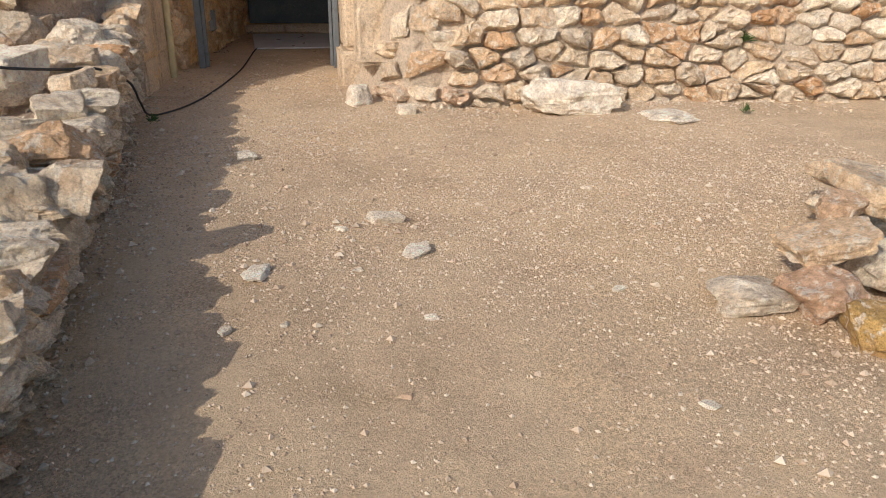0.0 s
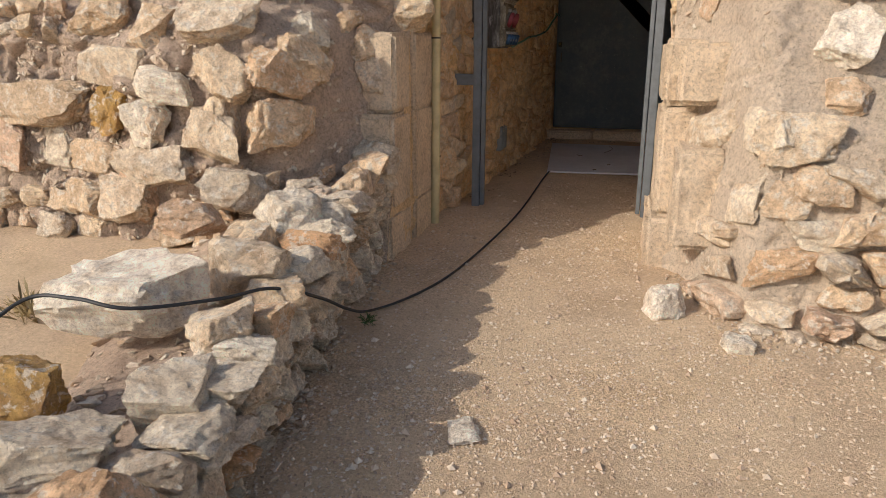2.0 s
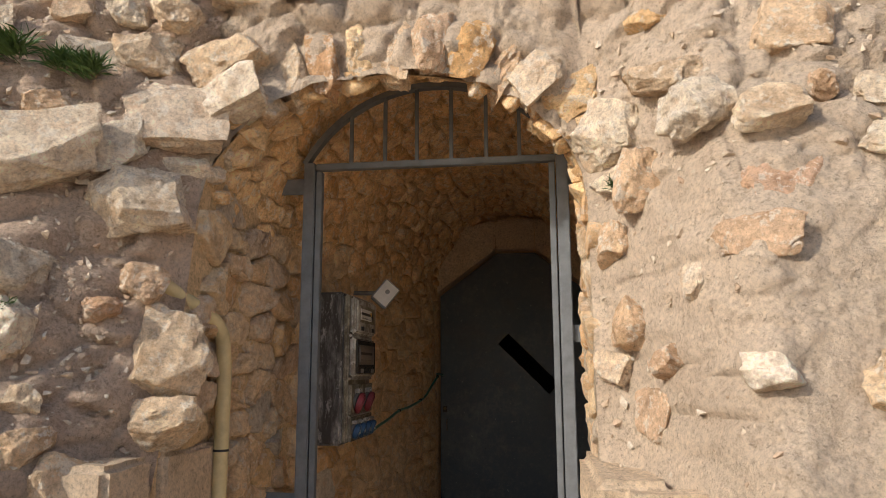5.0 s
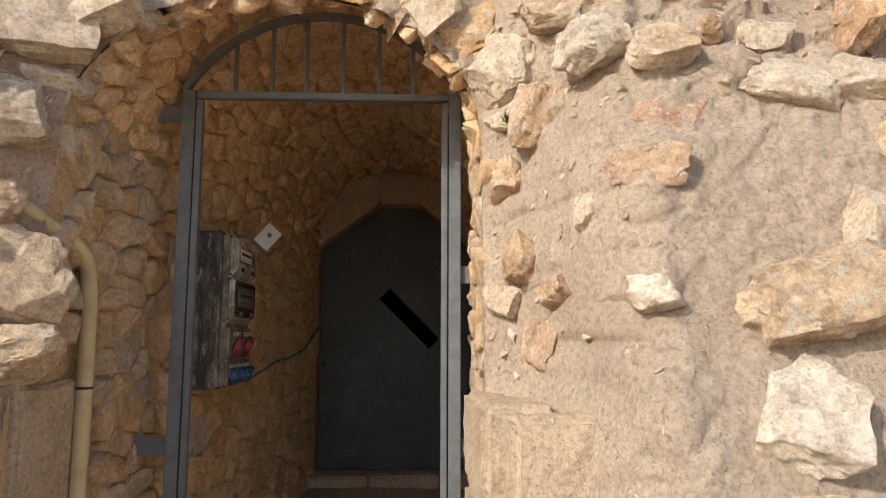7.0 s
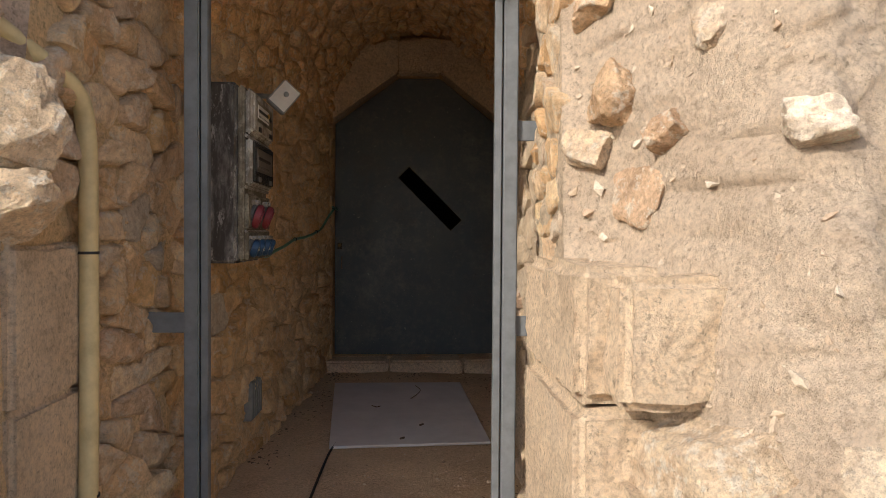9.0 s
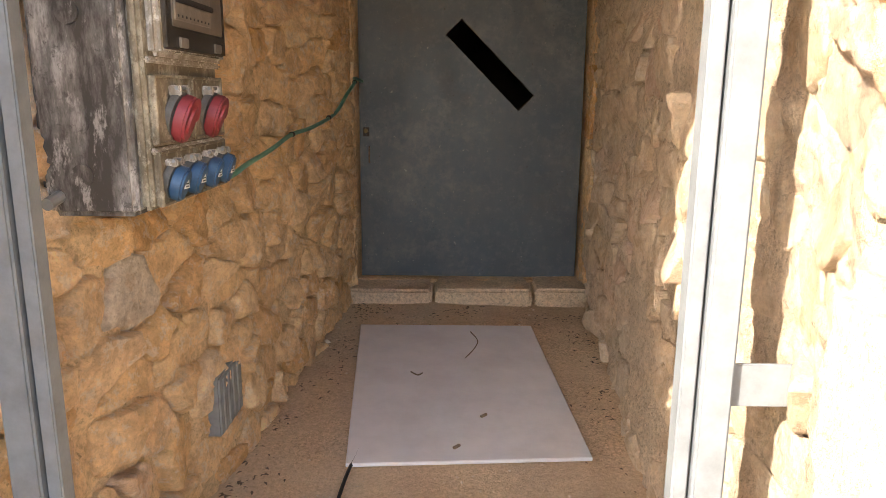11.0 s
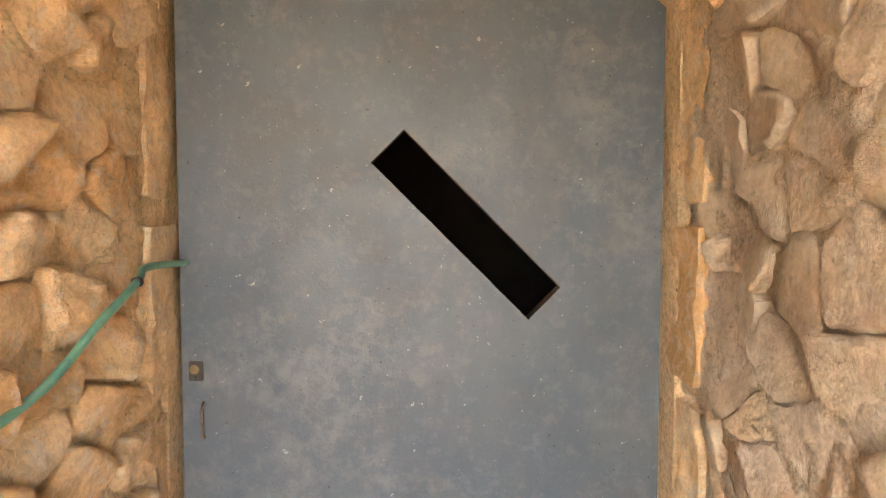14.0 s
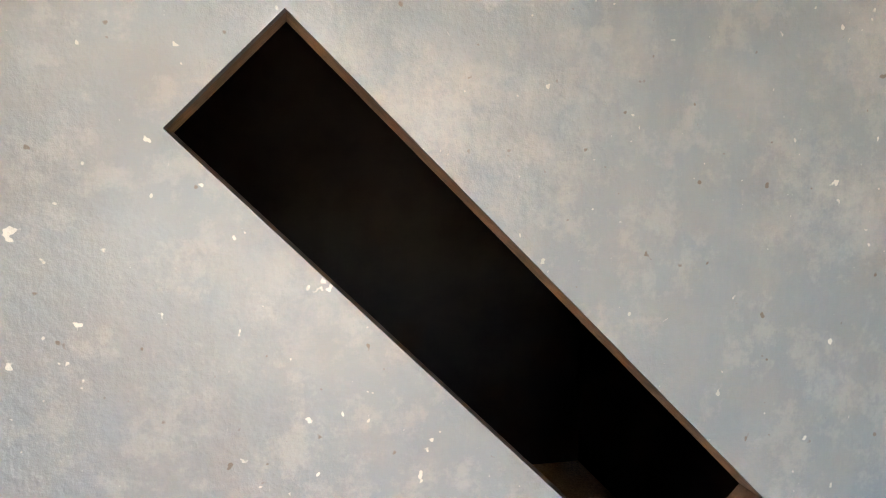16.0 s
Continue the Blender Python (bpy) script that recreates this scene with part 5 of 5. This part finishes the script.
# ---- pebbles ----
octa = [(1, 0, 0), (-1, 0, 0), (0, 1, 0), (0, -1, 0), (0, 0, 1), (0, 0, -1)]
octf = [(0, 2, 4), (2, 1, 4), (1, 3, 4), (3, 0, 4), (2, 0, 5), (1, 2, 5), (3, 1, 5), (0, 3, 5)]
verts, faces = [], []
for k in range(85000):
    y = rng.uniform(0.9, 6.3) if rng.random() < 0.9 else rng.uniform(6.3, 9.1)
    x = rng.uniform(-1.1, 3.0) if y < 5 else rng.uniform(-1.0, 0.25)
    if noise.noise(Vector((x * 0.8, y * 0.8, 7))) < rng.uniform(-0.8, 0.25) or rng.random() < 0.85 * smooth(4.1, 5.2, y):
        continue
    r = 0.0028 + 0.0052 * rng.random() ** 2 + (0.012 * rng.random() if rng.random() < 0.03 else 0)
    a = rng.uniform(0, 6.3)
    c, s, z = math.cos(a), math.sin(a), ground_z(x, y) + r * 0.3
    b = len(verts)
    for p in octa:
        px, py, pz = (p[0] * rng.uniform(0.9, 1.5), p[1] * rng.uniform(0.7, 1.2), p[2] * 0.75)
        verts.append((x + r * (c * px - s * py), y + r * (s * px + c * py), z + r * pz))
    faces += [tuple(b + i for i in f) for f in octf]
gravel_bits = mesh_object("gravel", verts, faces, pebbles, None, False)
tagged(gravel_bits, "fine sandy gravel scattered over the ground", "gravel", kind="stuff")


# ---- chips in the mortar and rubble crumbs ----
chip_shapes = []
for k in range(6):
    r = random.Random(300 + k)
    bm = bmesh.new()
    for i in range(9):
        bm.verts.new(Vector((r.gauss(0, 1), r.gauss(0, 1), r.gauss(0, 1))).normalized() * r.uniform(0.4, 0.55))
    bmesh.ops.convex_hull(bm, input=bm.verts)
    me = bpy.data.meshes.new("chip")
    bm.to_mesh(me)
    bm.free()
    chip_shapes.append(me)


def chip_material(name, stops):
    s = Mat(name, 0.93)
    geo = s.t.nodes.new("ShaderNodeNewGeometry")
    c = s.ramp(geo.outputs["Random Per Island"], stops)
    s.colour(s.mix(0.6, c, s.ramp(s.noise(80.0, 5, 0.75), [(0.34, (0.55, 0.5, 0.45)), (0.6, (1.1, 1.08, 1.05))]), "MULTIPLY"))
    s.bump(s.noise(120.0, 5, 0.8), 0.006, 0.9)
    return s.m


chip_pale = chip_material("limestone_chips", [(0.0, (0.56, 0.42, 0.30)), (0.35, (0.68, 0.56, 0.43)), (0.7, (0.76, 0.68, 0.57)), (0.9, (0.55, 0.38, 0.26)), (1.0, (0.62, 0.50, 0.38))])


def crumbs(name, spots, parent, label, category="rubble"):
    pieces = [(chip_shapes[i % 6], stone_matrix(p, out, s * rng.uniform(0.8, 1.5), s * rng.uniform(0.6, 1.0), s * 0.8, rng.uniform(0, 180))) for i, (p, out, s) in enumerate(spots)]
    v, f = joined(pieces)
    ob = mesh_object(name, v, f, chip_pale, parent, False)
    return tagged(ob, label, "" if parent else category, kind="stuff")


def front_spots(count, x0, x1, z0, z1, keep):
    spots = []
    for k in range(count):
        x, z = rng.uniform(x0, x1), rng.uniform(z0, z1)
        if keep(x, z):
            spots.append((front_point(x, z), front_normal(x, z), 0.009 + 0.034 * rng.random() ** 3))
    return spots


crumbs("mortar_chips", front_spots(6500, -2.9, LEFT - 0.02, 0.9, 3.5, lambda x, z: True), wall_front_left, "small limestone chips set in the mortar")
crumbs("mortar_chips", front_spots(4500, RIGHT + 0.02, 3.2, 0.72, 3.5, lambda x, z: z < 1.5 or z > 2.7 or x < 0.62), wall_front_right, "small limestone chips set in the mortar")
foot = []
for k in range(900):
    x = rng.uniform(0.3, 3.6)
    y = front_y(x, 0.8) - 0.05 - abs(rng.gauss(0, 0.14))
    foot.append((Vector((x, y, ground_z(x, y) + 0.004)), (0, 0, 1), 0.008 + 0.025 * rng.random() ** 2))
for k in range(700):
    x, y = rng.uniform(-0.7, 2.6), rng.uniform(1.0, 5.2)
    foot.append((Vector((x, y, ground_z(x, y) + 0.003)), (0, 0, 1), 0.008 + 0.022 * rng.random() ** 3))
for k in range(500):
    y = rng.uniform(1.0, 5.3)
    x = lerp(FOOT, y) + abs(rng.gauss(0, 0.07))
    foot.append((Vector((x, y, ground_z(x, y) + 0.004)), (0, 0, 1), 0.008 + 0.03 * rng.random() ** 2))
crumbs("stone_crumbs", foot, None, "limestone crumbs fallen along the wall feet")
core = []
for k in range(900):
    y, u = rng.uniform(0.6, 5.2), rng.uniform(0.35, 0.9)
    core.append((mound(u, y), (0, 0, 1), 0.02 + 0.05 * rng.random()))
crumbs("wall_fill", core, dry_wall, "small stones filling the dry-stone wall")


# ---- weeds and litter ----
def tuft(place, out, size, count, material, label, seed):
    """A small plant: many thin bent leaves from one root."""
    r = random.Random(seed)
    verts, faces = [], []
    base, out = Vector(place), Vector(out).normalized()
    for k in range(count):
        way = (out * r.uniform(0.3, 1) + Vector((r.gauss(0, 0.6), r.gauss(0, 0.6), r.uniform(0, 0.8)))).normalized()
        l = size * r.uniform(0.4, 1)
        side = way.cross(Vector((r.gauss(0, 1), r.gauss(0, 1), r.gauss(0, 1)))).normalized() * size * 0.035
        root = base + Vector((r.gauss(0, 0.2), r.gauss(0, 0.1), r.gauss(0, 0.1))) * size
        mid, tip = root + way * l * 0.6, root + way * l + Vector((0, 0, -0.15 * l))
        b = len(verts)
        verts += [tuple(root), tuple(mid - side), tuple(tip), tuple(mid + side)]
        faces.append((b, b + 1, b + 2, b + 3))
    return tagged(mesh_object("weed", verts, faces, material, None, False), label, "plant", "weeds")


for k, (x, z, size, n) in enumerate(((-1.64, 3.22, 0.12, 260), (-1.50, 3.20, 0.10, 220), (-1.40, 3.17, 0.11, 240), (-1.76, 2.40, 0.07, 120), (-1.42, 2.33, 0.06, 120), (-1.17, 2.72, 0.05, 90), (0.36, 2.74, 0.05, 90))):
    tuft(front_point(x, z) + Vector((0, -0.05, 0)), (0, -1, 0.4), size, n, leaf_green, "green weed rooted in the mortar joints", k)
tuft((-0.90, 4.50, 0.72), (0.5, -0.3, 1), 0.07, 60, leaf_green, "small green weed at the wall foot", 11)
tuft((-2.0, 3.9, 0.86), (0, -0.2, 1), 0.16, 70, dry_grass, "tuft of dry straw-coloured grass", 12)
tuft((2.75, 4.45, 0.70), (0, -0.2, 1), 0.08, 50, leaf_green, "small green weed on the gravel", 13)
tuft((2.9, 4.85, 1.12), (0, -1, 0.5), 0.09, 160, leaf_green, "green weed rooted in the mortar joints", 14)

verts, faces = [], []
for k in range(1300):
    y = rng.uniform(6.6, 9.1)
    edge = abs(rng.gauss(0, 0.09))
    l, r_ = lerp(XL, y) + 0.03, lerp(XR, y) - 0.03
    x = l + edge if rng.random() < 0.5 else r_ - edge
    if rng.random() < 0.3:
        y, x = 9.1 - abs(rng.gauss(0, 0.12)), rng.uniform(-0.7, 0.5)
    if noise.noise(Vector((x * 4, y * 4, 3))) < rng.uniform(-0.1, 0.3):
        continue
    a, s = rng.uniform(0, 6.3), rng.uniform(0.004, 0.014)
    z = ground_z(x, y) + 0.004
    c, q = math.cos(a) * s, math.sin(a) * s
    b = len(verts)
    verts += [(x - c, y - q, z), (x - q * 0.4, y + c * 0.4, z + s * 0.4), (x + c, y + q, z + 0.002), (x + q * 0.4, y - c * 0.4, z + s * 0.3)]
    faces.append((b, b + 1, b + 2, b + 3))
litter_brown = plain("dry_leaf_brown", (0.17, 0.125, 0.085), 0.9, 0.0, 0.5, 50)
litter = mesh_object("leaf_litter", verts, faces, litter_brown, None, False)
tagged(litter, "dry leaf crumbs and dirt along the passage walls", "litter", kind="stuff")


def twig(points, r, label):
    return tagged(part("twig", tube_bm(points, r, 6, 4), litter_brown), label, "twig", "twigs")


def on_board(x, y, h=0.002):
    return (x, y, ramp_z(y) + 0.027 + h)


twig([on_board(-0.13, 8.35), on_board(-0.09, 8.45), on_board(-0.07, 8.55), on_board(-0.10, 8.66)], 0.0025, "thin dry twig on the white board")
twig([on_board(-0.36, 8.2), on_board(-0.33, 8.17), on_board(-0.31, 8.19)], 0.003, "thin dry twig on the white board")
twig([on_board(-0.08, 7.82), on_board(-0.06, 7.84)], 0.006, "dry crumb of bark on the white board")
twig([on_board(-0.18, 7.60), on_board(-0.16, 7.62)], 0.006, "dry crumb of bark on the white board")

# blue sheet caught under the heap
verts, faces = [], []
for j in range(12):
    for i in range(12):
        x, y = 1.86 + i * 0.05, 2.02 + j * 0.04
        verts.append((x, y, 0.585 + 0.03 * noise.noise(Vector((x * 9, y * 9, 1))) + 0.02 * noise.noise(Vector((x * 21, y * 21, 4)))))
faces = [(j * 12 + i, j * 12 + i + 1, (j + 1) * 12 + i + 1, (j + 1) * 12 + i) for j in range(11) for i in range(11)]
tarp = mesh_object("plastic_sheet", verts, faces, tarp_blue)
thick = tarp.modifiers.new("thick", "SOLIDIFY")
thick.thickness = 0.004
tagged(tarp, "crumpled blue plastic sheet among the heaped stones", "sheet")
